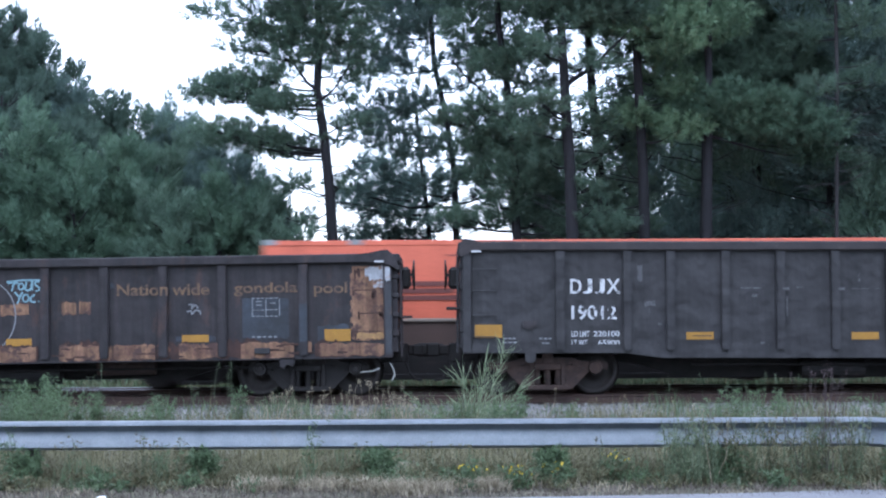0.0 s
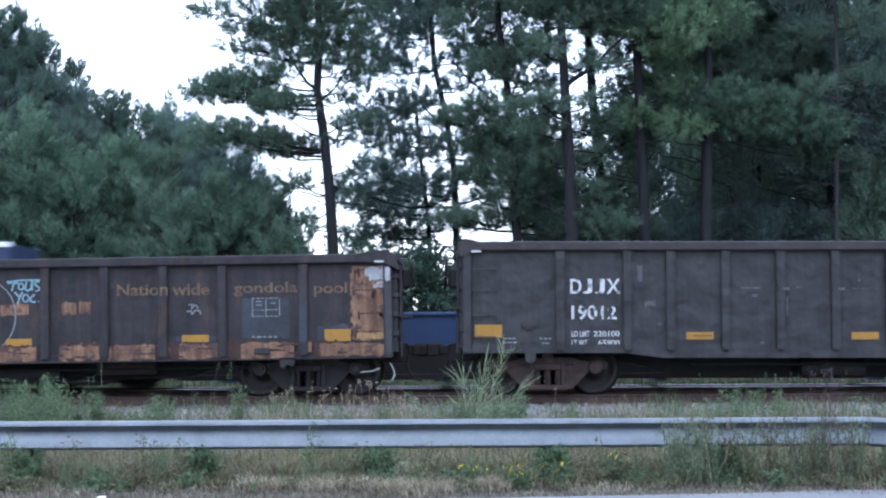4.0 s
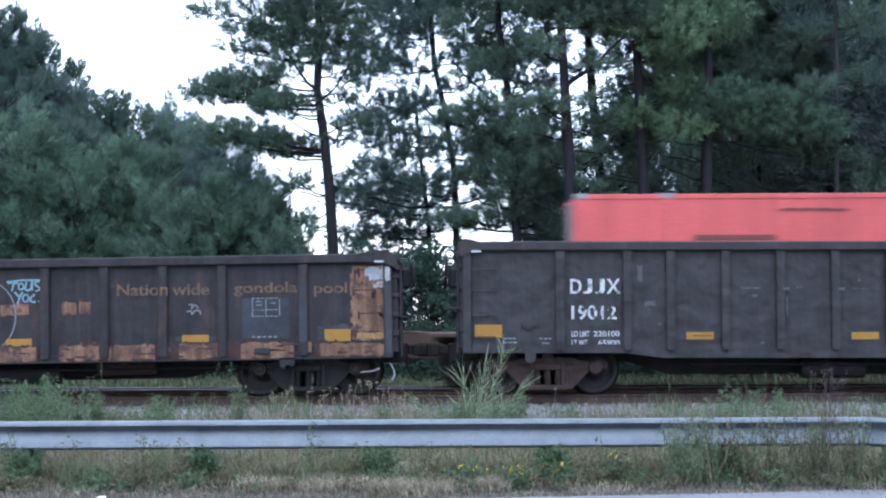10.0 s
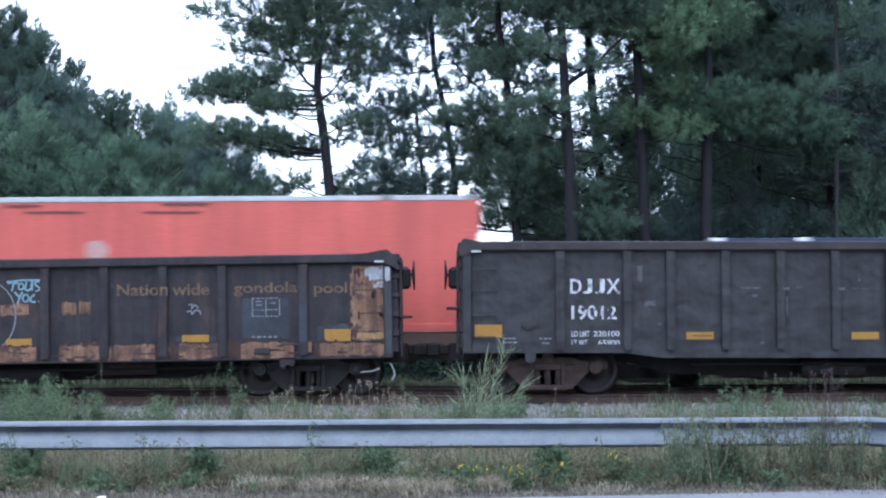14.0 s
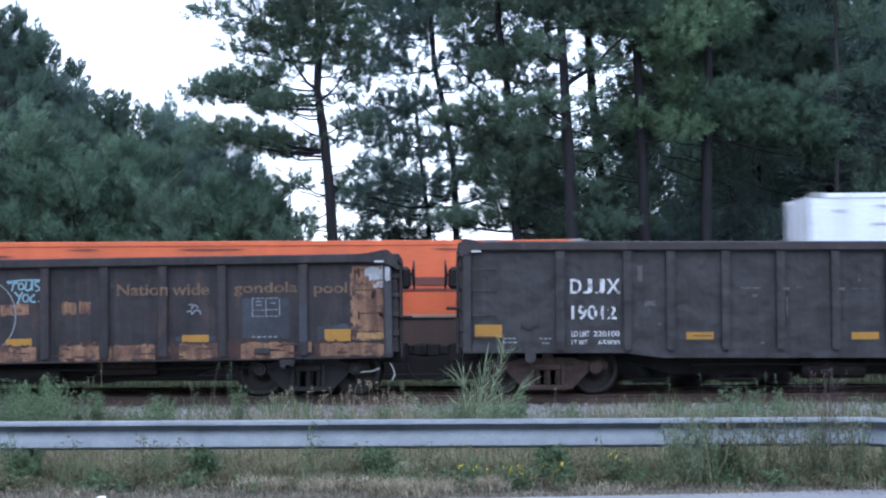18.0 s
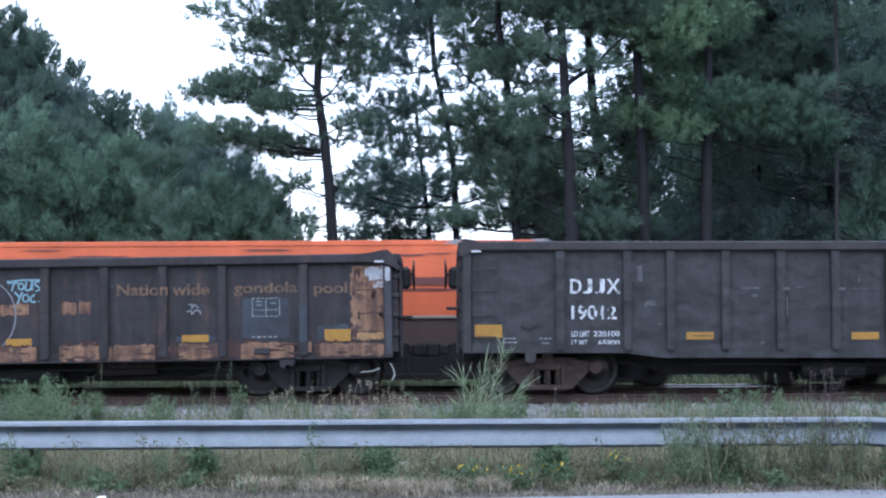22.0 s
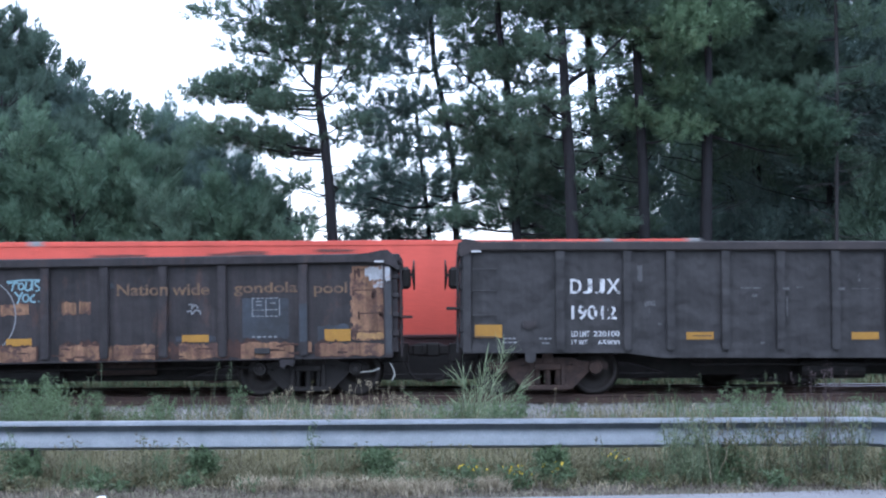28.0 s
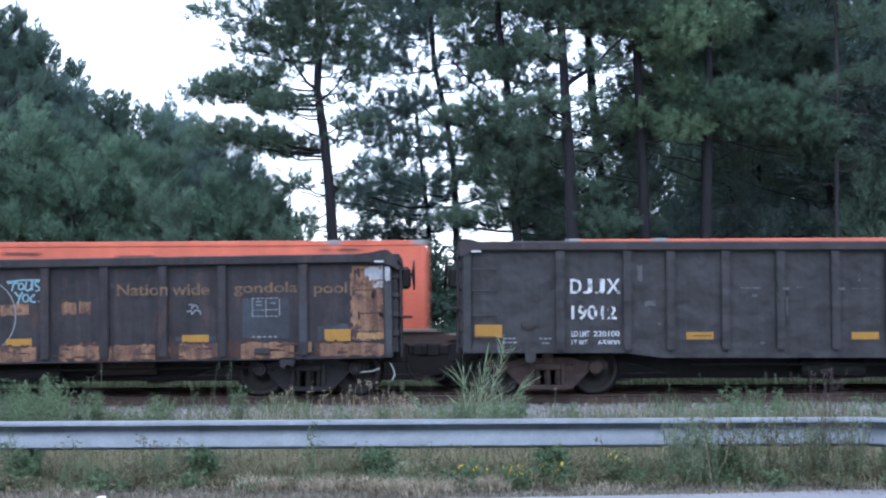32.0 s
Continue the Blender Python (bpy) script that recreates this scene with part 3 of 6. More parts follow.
def ragged(parent, name, x0, x1, z0, z1, y, mat, label="", seed=1, jag=0.03, n=12, t=0.004):
    """A thin flake of colour with a worn, uneven outline."""
    r = random.Random(seed)
    jag = min(jag, 0.3 * (z1 - z0))
    bm = B()
    rows = []
    for i in range(n + 1):
        x = x0 + (x1 - x0) * i / n
        trim = 0.0 if 0 < i < n else 0.03 * (z1 - z0)
        lo, hi = z0 + trim + r.uniform(0, jag), z1 - trim - r.uniform(0, jag)
        rows.append([bm.verts.new((x, yy, z)) for yy, z in ((y - t, lo), (y - t, hi), (y, hi), (y, lo))])
    for p, q in zip(rows, rows[1:]):
        for k in range(4):
            bm.faces.new((p[k], q[k], q[(k + 1) % 4], p[(k + 1) % 4]))
    bm.faces.new(rows[0])
    bm.faces.new(list(reversed(rows[-1])))
    bmesh.ops.recalc_face_normals(bm, faces=bm.faces[:])
    return part(name, bm, mat, parent, label)


FACE = -1.50          # near face of the posts
SKIN = -1.40          # near face of the side plates


def handbrake(g, x, z, s):
    bm = B()
    for k in range(16):
        a, b = 2 * math.pi * k / 16, 2 * math.pi * (k + 1) / 16
        rod(bm, (x + s * 0.26, -0.62 + 0.27 * math.cos(a), z + 0.27 * math.sin(a)), (x + s * 0.26, -0.62 + 0.27 * math.cos(b), z + 0.27 * math.sin(b)), 0.018, seg=6)
    for k in range(5):
        a = 2 * math.pi * k / 5
        rod(bm, (x + s * 0.22, -0.62, z), (x + s * 0.26, -0.62 + 0.27 * math.cos(a), z + 0.27 * math.sin(a)), 0.014, seg=6)
    w = part("brake_wheel", bm, M["steel_dark"], g, "dark hand-brake wheel on the car end")
    bm = box(B(), x, x + s * 0.20, -0.80, -0.44, z - 0.27, z + 0.15, 0.06)
    rod(bm, (x + s * 0.15, -0.62, z), (x + s * 0.25, -0.62, z), 0.04, 0.025)
    part("brake_box", bm, M["steel_dark"], g)
    ch = B()
    for k in range(9):
        box(ch, x + s * 0.02 - 0.02, x + s * 0.02 + 0.02, -0.64, -0.60, z - 0.28 - k * 0.08, z - 0.22 - k * 0.08, 0.008)
    part("brake_chain", ch, M["steel_dark"], g)
    return w


# car A: brown-black with rust, its right end at x = -0.95
PITCH_A, PITCH_B = -0.62, 0.25
mA = pose(-0.93, NEAR_Y, RAIL_Z, 0, PITCH_A, 0)
postsA = [-1.65, -3.155, -4.25, -5.345, -6.44, -7.535, -8.63, -9.73, -10.82, -11.92, -13.01, -14.10, -15.6][::-1]
carA = gondola("brown-black gondola car with peeling rust patches and faded lettering", -16.9, 0.0, 2.66, 0.735, postsA,
               (M["gon_brown"], M["gon_brown"], M["gon_brown"]), mA, (-2.54, -15.9), KIT_DARK, end_out=0.13)

# car B: dark grey, its left end at x = 0.35
mB = pose(0.35, NEAR_Y, RAIL_Z, 0, PITCH_B, 0)
postsB = [1.81, 3.06, 3.86, 4.88, 5.90, 6.92, 7.94, 8.96, 9.98, 11.0, 12.02, 12.82, 14.07]
carB = gondola("dark grey gondola car with white stencilled lettering", 0.0, 16.0, 2.87, 0.80, postsB,
               (M["gon_grey"], M["gon_grey_rim"], M["gon_grey"]), mB, (1.95, 14.7), KIT_RUST, belly=(3.0, 3.7))


# painted and worn fields on the cars: from, to, bottom, top in metres
AROWS = {
    'rust': [(-7.339, -6.604, 0.723, 1.048), (-6.174, -5.418, 0.735, 1.061), (-5.397, -5.198, 0.748, 1.031), (-5.177, -4.401, 0.729, 1.065), (-3.96, -3.194, 0.741, 1.056), (-2.816, -1.83, 0.721, 1.067), (-1.672, -1.504, 0.824, 1.076), (-1.358, -0.151, 0.738, 1.031)],
    'panel': [(-0.78, -0.119, 1.037, 2.443)],
    'scrape': [(-0.424, -0.119, 2.146, 2.461), (-0.665, -0.161, 1.057, 1.204)],
    'blue': [(-2.785, -1.924, 1.089, 1.897), (-1.389, -0.812, 1.026, 1.373), (-4.023, -3.288, 1.068, 1.194), (-5.24, -5.167, 2.079, 2.205)],
    'ochre': [(-6.142, -5.87, 1.599, 1.872), (-5.817, -5.597, 1.605, 1.878), (-7.276, -6.751, 1.594, 1.857)],
    'reflector': [(-1.263, -0.78, 1.046, 1.267), (-3.907, -3.414, 1.068, 1.204), (-7.171, -6.699, 1.047, 1.184)],
    'words': [('Natio', -5.114, -4.327, 1.946, 2.166), ('n', -4.296, -4.149, 1.937, 2.105), ('wide', -4.086, -3.393, 1.94, 2.16), ('gondola', -2.942, -1.756, 1.907, 2.159), ('pool', -1.452, -0.833, 1.877, 2.139)],
    'frame': [(-2.606, -2.103, 1.519, 1.855)],
    'bars': [(-2.617, -2.103, 1.131, 1.162)],
    'tag': (-7.171, 1.781, 0.609, 0.483),
    'arc': (-7.486, 1.613, 0.493, 0.63),
    'smalltag': (-3.813, 1.572, 0.262, 0.21),
}
BROWS = {
    'reflector': [(0.227, 0.731, 1.085, 1.326), (4.152, 4.655, 1.05, 1.186), (7.216, 7.719, 1.046, 1.183)],
    'words': [('D', 2.0, 2.21, 1.902, 2.175), ('J', 2.242, 2.41, 1.902, 2.175), ('J', 2.462, 2.641, 1.901, 2.174), ('X', 2.672, 2.934, 1.901, 2.174), ('19012', 2.021, 2.861, 1.419, 1.681), ('LD LMT', 2.021, 2.357, 1.104, 1.209), ('220100', 2.431, 2.913, 1.104, 1.209), ('LT WT', 2.021, 2.315, 0.936, 1.041), ('65900', 2.515, 2.913, 0.936, 1.041)],
    'bars': [(0.762, 1.004, 1.053, 1.085), (0.741, 1.035, 0.98, 1.011), (1.423, 1.675, 1.053, 1.084), (1.476, 1.623, 0.969, 1.0), (1.528, 1.57, 0.874, 0.927)],
    'scrape': [(3.375, 3.585, 1.649, 1.785), (3.459, 3.491, 1.502, 1.628), (3.249, 3.344, 2.111, 2.446), (3.627, 3.7, 1.302, 1.376), (5.169, 5.547, 1.982, 2.024), (5.379, 5.484, 1.825, 1.898), (5.526, 5.61, 0.901, 1.017), (6.198, 6.345, 1.992, 2.034), (7.352, 7.394, 2.106, 2.274), (7.226, 7.793, 1.98, 2.001)],
    'post_mark': [(5.925, 6.051, 1.961, 2.013), (6.964, 7.079, 1.96, 2.012), (5.998, 6.019, 1.478, 1.845)],
}


def lettering(parent, words, x0, x1, z0, z1, y, mat, label=""):
    """Flat lettering stretched to the given field of the car's side."""
    cu = bpy.data.curves.new("lettering", 'FONT')
    cu.body, cu.size, cu.extrude, cu.offset = words, 1.0, 0.003, 0.02
    ob = bpy.data.objects.new("lettering", cu)
    me = bpy.data.meshes.new_from_object(ob)
    bpy.data.objects.remove(ob)
    co = np.array([v.co for v in me.vertices])
    lo, hi = co.min(0), co.max(0)
    fx, fz = (x1 - x0) / (hi[0] - lo[0]), (z1 - z0) / (hi[1] - lo[1])
    for v in me.vertices:
        v.co = (x0 + (v.co.x - lo[0]) * fx, y - 0.004 + v.co.z, z0 + (v.co.y - lo[1]) * fz)
    me.materials.clear()
    me.materials.append(mat)
    return part("lettering", me, None, parent, label)


def scribble(parent, name, strokes, r, mat, label):
    bm = B()
    for st in strokes:
        for a, b in zip(st, st[1:]):
            d = Vector((b[0] - a[0], 0, b[1] - a[1]))
            rod(bm, (a[0], SKIN - 0.004, a[1]), (b[0], SKIN - 0.004, b[1]), r, seg=6)
    for v in bm.verts:
        v.co.y = SKIN - 0.004 + (v.co.y - SKIN + 0.004) * 0.12
    return tagged(part(name, bm, mat, parent, label), kind="stuff")


# car A, in metres from its right end and the rail top
for _k, (a, b, lo, hi) in enumerate(AROWS["rust"]):
    ragged(carA, "rust_patch", a, b, lo, hi, -1.452, M["rust_bare"], "bare orange rust where paint has flaked off the sill", seed=_k + 3, jag=0.05)
for _k in range(9):
    a = -8.5 + _k * 0.98 + 0.2 * ((_k * 7) % 3)
    if a < -0.9:
        ragged(carA, "rust_stain", a, a + 0.75, 0.70, 1.02 + 0.07 * (_k % 3), -1.443, M["rust_stain"], "dark rust stain along the sill", seed=_k + 203, jag=0.12, t=0.002)
for _k, (a, b, lo, hi) in enumerate(AROWS["panel"]):
    ragged(carA, "rust_patch", a, b, lo, hi, SKIN, M["rust_bare"], "large bare rust patch on the end panel", seed=_k + 23, jag=0.03)
# dark gouges and paint remnants across the bare end panel, rust on the foot of the posts
_r = random.Random(31)
for _k, z in enumerate((1.21, 1.55, 1.98, 2.36)):
    ragged(carA, "gouge", -0.72 + 0.08 * (_k % 2), -0.20 - 0.06 * (_k % 3), z - 0.012, z + 0.018, SKIN - 0.005, M["rust_stain"], "dark seam across the rust", seed=_k + 303, jag=0.012, n=16, t=0.002)
    for n in range(5):
        a = _r.uniform(-0.76, -0.16)
        ragged(carA, "gouge", a, a + _r.uniform(0.02, 0.06), z - _r.uniform(0.06, 0.22), z + _r.uniform(0.0, 0.07), SKIN - 0.006, M["rust_stain"], "dark rust drip", seed=_k * 7 + n + 320, jag=0.08, n=4, t=0.002)
for _k in range(8):
    z = 1.12 + 0.165 * _k
    ragged(carA, "paint_remnant", -0.80, -0.765 + _r.uniform(-0.01, 0.04), z, z + _r.uniform(0.08, 0.15), SKIN - 0.005, M["gon_brown"], seed=_k + 333, jag=0.05, n=5, t=0.002)
ragged(carA, "scrape_mark", -0.50, -0.40, 2.20, 2.42, SKIN - 0.0055, M["white_scrape"], "pale scraped paint near the top corner", seed=351, jag=0.07, n=5)
ragged(carA, "scrape_mark", -0.36, -0.16, 2.02, 2.16, SKIN - 0.0055, M["white_scrape"], "pale scraped paint near the top corner", seed=352, jag=0.06, n=6)
plate(carA, "corner_scrape", -0.316, -0.148, 2.492, 2.524, FACE - 0.022, M["white_letter"], "bright scrape under the top chord")
# bent chord ends at the corners that face each other
part("chord_end", prism(B(), [(-0.62, 2.655), (-0.45, 2.668), (-0.28, 2.70), (-0.12, 2.728), (-0.06, 2.72), (0.0, 2.66), (0.10, 2.51), (0.145, 2.40), (0.13, 2.34), (-0.06, 2.46), (-0.62, 2.52)], -1.527, 1.527), M["gon_brown"], carA, "bent top chord sloping down at the corner")
part("chord_end", prism(B(), [(-0.065, 2.60), (-0.05, 2.80), (-0.01, 2.90), (0.05, 2.925), (0.28, 2.874), (0.28, 2.72), (0.02, 2.60)], -1.527, 1.527), M["gon_grey_rim"], carB, "dented end of the top chord")
part("step_bracket", box(B(), 0.13, 0.37, -1.32, -1.10, 1.45, 1.50, 0.012), M["steel_dark"], carA)
part("step_bracket", box(B(), -0.30, -0.06, -1.32, -1.10, 1.60, 1.66, 0.012), M["steel_dark"], carB)
for _k in range(16):
    a = _r.uniform(-7.3, -0.3)
    z = 0.75 + _r.uniform(0, 0.24)
    ragged(carA, "gouge", a, a + _r.uniform(0.12, 0.5), z, z + _r.uniform(0.02, 0.06), -1.458, M["rust_stain"], "dark stain over the rust", seed=_k + 363, jag=0.05, t=0.002)
for _k, (a, b, lo, hi) in enumerate(AROWS["scrape"]):
    ragged(carA, "scrape_mark", a, b, lo, hi, SKIN - 0.006, M["old_yellow" if _k else "white_scrape"], "old yellow paint remnant" if _k else "pale scraped paint near the top corner", seed=_k + 43, jag=0.06)
for _k, (a, b, lo, hi) in enumerate(AROWS["blue"]):
    ragged(carA, "paint_patch", a, b, lo, hi, SKIN, M["blue_patch"], "blue-grey overpainted patch", seed=_k + 63, jag=0.05)
for _k, (a, b, lo, hi) in enumerate(AROWS["ochre"]):
    ragged(carA, "paint_patch", a, b, lo, hi, SKIN, M["rust_bare"], "remains of ochre letter shapes", seed=_k + 83, jag=0.05)
for a, b, lo, hi in AROWS["reflector"]:
    plate(carA, "reflector", a, b, lo, hi, -1.47 if hi < 0.9 else SKIN - 0.005, M["reflector"], "yellow reflective strip", t=0.012)
for words, a, b, lo, hi in AROWS["words"]:
    lettering(carA, words, a, b, lo, hi, (FACE if words == "n" else SKIN) - 0.004, M["ochre"], "faded ochre lettering")
for a, b, lo, hi in AROWS["frame"]:
    for k in range(6):
        w = (b - a) / 6
        for z in (lo, (lo * 0.65 + hi * 0.35), hi):
            plate(carA, "stencil_bar", a + k * w, a + k * w + w * 0.7, z, z + 0.018, SKIN - 0.006, M["dim_letter"])
    for x in (a, (a + b) / 2, b):
        plate(carA, "stencil_bar", x, x + 0.018, lo + 0.02, hi - 0.01, SKIN - 0.006, M["dim_letter"])
    for x, z in ((a + 0.08, 0.62), (a + 0.08, 0.82), (b - 0.16, 0.72)):
        plate(carA, "stencil_bar", x, x + 0.10, lo + (hi - lo) * z, lo + (hi - lo) * z + 0.02, SKIN - 0.006, M["dim_letter"])
for a, b, lo, hi in AROWS["bars"]:
    n = 5
    for k in range(n):
        w = (b - a) / n
        plate(carA, "stencil_bar", a + k * w, a + k * w + w * 0.65, lo, hi, SKIN - 0.006, M["dim_letter"])
gx, gz, gw, gh = AROWS["tag"]
_st = [[(0.05, 0.90), (0.24, 0.94), (0.18, 0.60)], [(0.18, 0.78), (0.30, 0.94), (0.40, 0.86)],
       [(0.46 + 0.085 * math.cos(a * 0.9), 0.77 + 0.13 * math.sin(a * 0.9)) for a in range(8)],
       [(0.62, 0.96), (0.58, 0.66), (0.68, 0.60), (0.77, 0.70), (0.79, 0.97)], [(0.81, 0.98), (0.80, 0.62)],
       [(1.02, 0.95), (0.90, 0.94), (0.88, 0.84), (1.00, 0.74), (1.03, 0.64), (0.90, 0.58)], [(0.02, 0.96), (0.5, 1.01), (1.04, 1.0)],
       [(0.26, 0.56), (0.40, 0.38)], [(0.50, 0.56), (0.42, 0.36), (0.34, 0.10)],
       [(0.60 + 0.10 * math.cos(a * 0.9), 0.32 + 0.15 * math.sin(a * 0.9)) for a in range(8)],
       [(0.88, 0.46), (0.76, 0.36), (0.74, 0.20), (0.90, 0.16)], [(0.98, 0.20), (1.0, 0.17)]]
_st = [[(gx + gw * u, gz + gh * v) for u, v in p] for p in _st]
scribble(carA, "spray_tag", _st, 0.017, M["cyan_spray"], "pale blue sprayed scrawl")
gx, gz, gw, gh = AROWS["arc"]
scribble(carA, "spray_line", [[(gx + gw * math.cos(a), gz + gh * math.sin(a)) for a in [1.35 - k * 0.26 for k in range(11)]]], 0.012, M["dim_letter"], "thin pale sprayed arc")
gx, gz, gw, gh = AROWS["smalltag"]
scribble(carA, "spray_tag", [[(gx + gw * u, gz + gh * v) for u, v in ((0.1, 0.9), (0.4, 0.95), (0.3, 0.55), (0.6, 0.9), (0.8, 0.6))], [(gx + gw * u, gz + gh * v) for u, v in ((0.0, 0.3), (0.3, 0.4), (0.35, 0.05), (0.6, 0.45), (0.95, 0.3), (0.95, 0.0))]], 0.014, M["dim_letter"], "small white scrawl")
part("jacking_pad", prism(B(), [(-2.10, 0.76), (-2.10, 0.60), (-2.02, 0.55), (-1.98, 0.62), (-1.92, 0.62), (-1.86, 0.58), (-1.82, 0.66), (-1.82, 0.76)], -1.46, -1.34), M["gon_brown"], carA)
part("bracket", box(B(), -2.56, -2.27, -1.50, -1.44, 0.83, 0.94, 0.01), M["gon_grey"], carA)
part("post_facing", box(B(), -1.72, -1.58, -1.508, -1.503, 1.05, 1.75), M["blue_patch"], carA, "blue-grey paint on one post")
plate(carA, "post_facing", -0.125, -0.012, 0.80, 2.10, FACE + 0.004, M["post_pale"], "chalky grey paint on the corner post", t=0.003)
ragged(carA, "post_facing", -0.125, -0.030, 2.12, 2.46, FACE + 0.004, M["white_scrape"], "scraped white top of the corner post", seed=77, jag=0.09, n=5, t=0.003)
handbrake(carA, 0.14, 2.28, 1)
handbrake(carB, -0.06, 2.28, -1)

# car B, in metres from its left end and the rail top
plate(carB, "scrape_mark", 4.26, 4.62, 1.108, 1.124, SKIN - 0.016, M["gon_grey"], "dark scratch across the reflector")
part("jacking_pad", prism(B(), [(1.16, 0.86), (1.17, 0.66), (1.22, 0.62), (1.30, 0.62), (1.35, 0.66), (1.36, 0.86)], -1.42, -1.30), M["gon_grey"], carB)
for a, b, lo, hi in BROWS["reflector"]:
    plate(carB, "reflector", a, b, lo, hi, SKIN - 0.004, M["reflector"], "yellow reflective strip", t=0.01)
for words, a, b, lo, hi in BROWS["words"]:
    lettering(carB, words, a, b, lo, hi, SKIN - 0.004, M["worn_letter" if words == "19012" else ("small_letter" if hi < 1.3 else "white_letter")], "worn white stencilled lettering")
for a, b, lo, hi in BROWS["bars"]:
    for k in range(3):
        plate(carB, "stencil_bar", a + (b - a) * k / 3, a + (b - a) * (k + 0.75) / 3, lo, hi, SKIN - 0.003, M["dim_letter"])
for _k, (a, b, lo, hi) in enumerate(BROWS["scrape"]):
    ragged(carB, "scrape_mark", a, b, lo, hi, SKIN - 0.003, M["faint_scrape"], "faint scrape in the grey paint", seed=_k + 143, jag=min(b - a, hi - lo) * 0.45)
for _k, (a, b, lo, hi) in enumerate(BROWS["post_mark"]):
    plate(carB, "scrape_mark", a, b, lo, hi, FACE - 0.003, M["faint_scrape"])
plate(carB, "corner_scrape", 0.16, 0.34, 2.665, 2.70, FACE - 0.022, M["white_letter"], "bright scrape under the top chord")
for z in (1.10, 1.50, 1.95, 2.35):
    bm = B()
    rod(bm, (0.18, -1.47, z), (0.62, -1.47, z), 0.011, seg=6)
    rod(bm, (0.18, -1.47, z), (0.18, SKIN, z), 0.011, seg=6)
    rod(bm, (0.62, -1.47, z), (0.62, SKIN, z), 0.011, seg=6)
    part("grab_iron", bm, M["gon_grey"], carB)
bm = B()
prism(bm, [(1.10, 1.40), (1.12, 1.28), (1.22, 1.24), (1.36, 1.30), (1.38, 1.40)], -1.46, SKIN)
part("jacking_bracket", bm, M["gon_grey_rim"], carB, "small painted bracket")


def air_hose(g, x, s):
    pts = [(x, -0.30, 0.72), (x + s * 0.10, -0.34, 0.60), (x + s * 0.16, -0.34, 0.42), (x + s * 0.26, -0.32, 0.30), (x + s * 0.40, -0.30, 0.27)]
    curve_rod(pts, 0.024, M["steel_dark"], "air_hose", g)


air_hose(carA, 0.12, 1)
air_hose(carB, -0.12, -1)
curve_rod([(-0.06, -1.3, 0.62), (0.0, -1.34, 0.52), (0.03, -1.34, 0.40), (-0.03, -1.34, 0.30)], 0.014, M["hose"], "uncoupling_lever", carA)
curve_rod([(-0.62, -1.3, 0.46), (-0.38, -1.32, 0.48), (-0.25, -1.32, 0.53)], 0.012, M["hose"], "brake_rod_handle", carA)
for g, x in ((carA, -5.6), (carB, 8.3)):
    part("brake_cylinder", rod(B(), (x, -0.75, 0.62), (x + 1.1, -0.75, 0.62), 0.15, 0.15, 14), M["steel_rust"], g)
    part("air_reservoir", rod(B(), (x - 1.9, -0.7, 0.50), (x - 0.7, -0.7, 0.50), 0.19, 0.19, 14), M["steel_dark"], g)
    part("brake_pipe", rod(B(), (x - 4, -0.95, 0.58), (x + 4, -0.95, 0.58), 0.02), M["steel_dark"], g)


# ---- the passing train ----
PX = 83.1


def pace(t):
    """Speed of the train in m/s: it slows a little all the way."""
    return float(np.interp(t, [-10, 0, 2, 6, 10, 14, 17, 20, 23, 25, 28, 29.5, 30.5, 31.5, 32, 40],
                           [1372, 1365, 1352, 1330, 1314, 1305, 1296, 1282, 1262, 1242, 1216, 1191, 1160, 1125, 1110, 1000])) / PX


STEP = 1.0 / FPS
TRAVEL = [0.0]
for _i in range(960):
    TRAVEL.append(TRAVEL[-1] + STEP * pace((_i + 0.5) * STEP))


def travel(t):
    return TRAVEL[min(960, max(0, round(t * FPS)))]


def container_paint(name, c, dirt=0.75, spot=None):
    return material(name, c, tuple(v * dirt for v in c), 0.55, scale=0.7, detail_scale=25, stretch=(1, 1, 0.4), bump=0.1,
                    spot=spot or tuple(v * 0.5 for v in c), spot_scale=1.6, spot_at=(0.66, 0.85), streak=0.12)


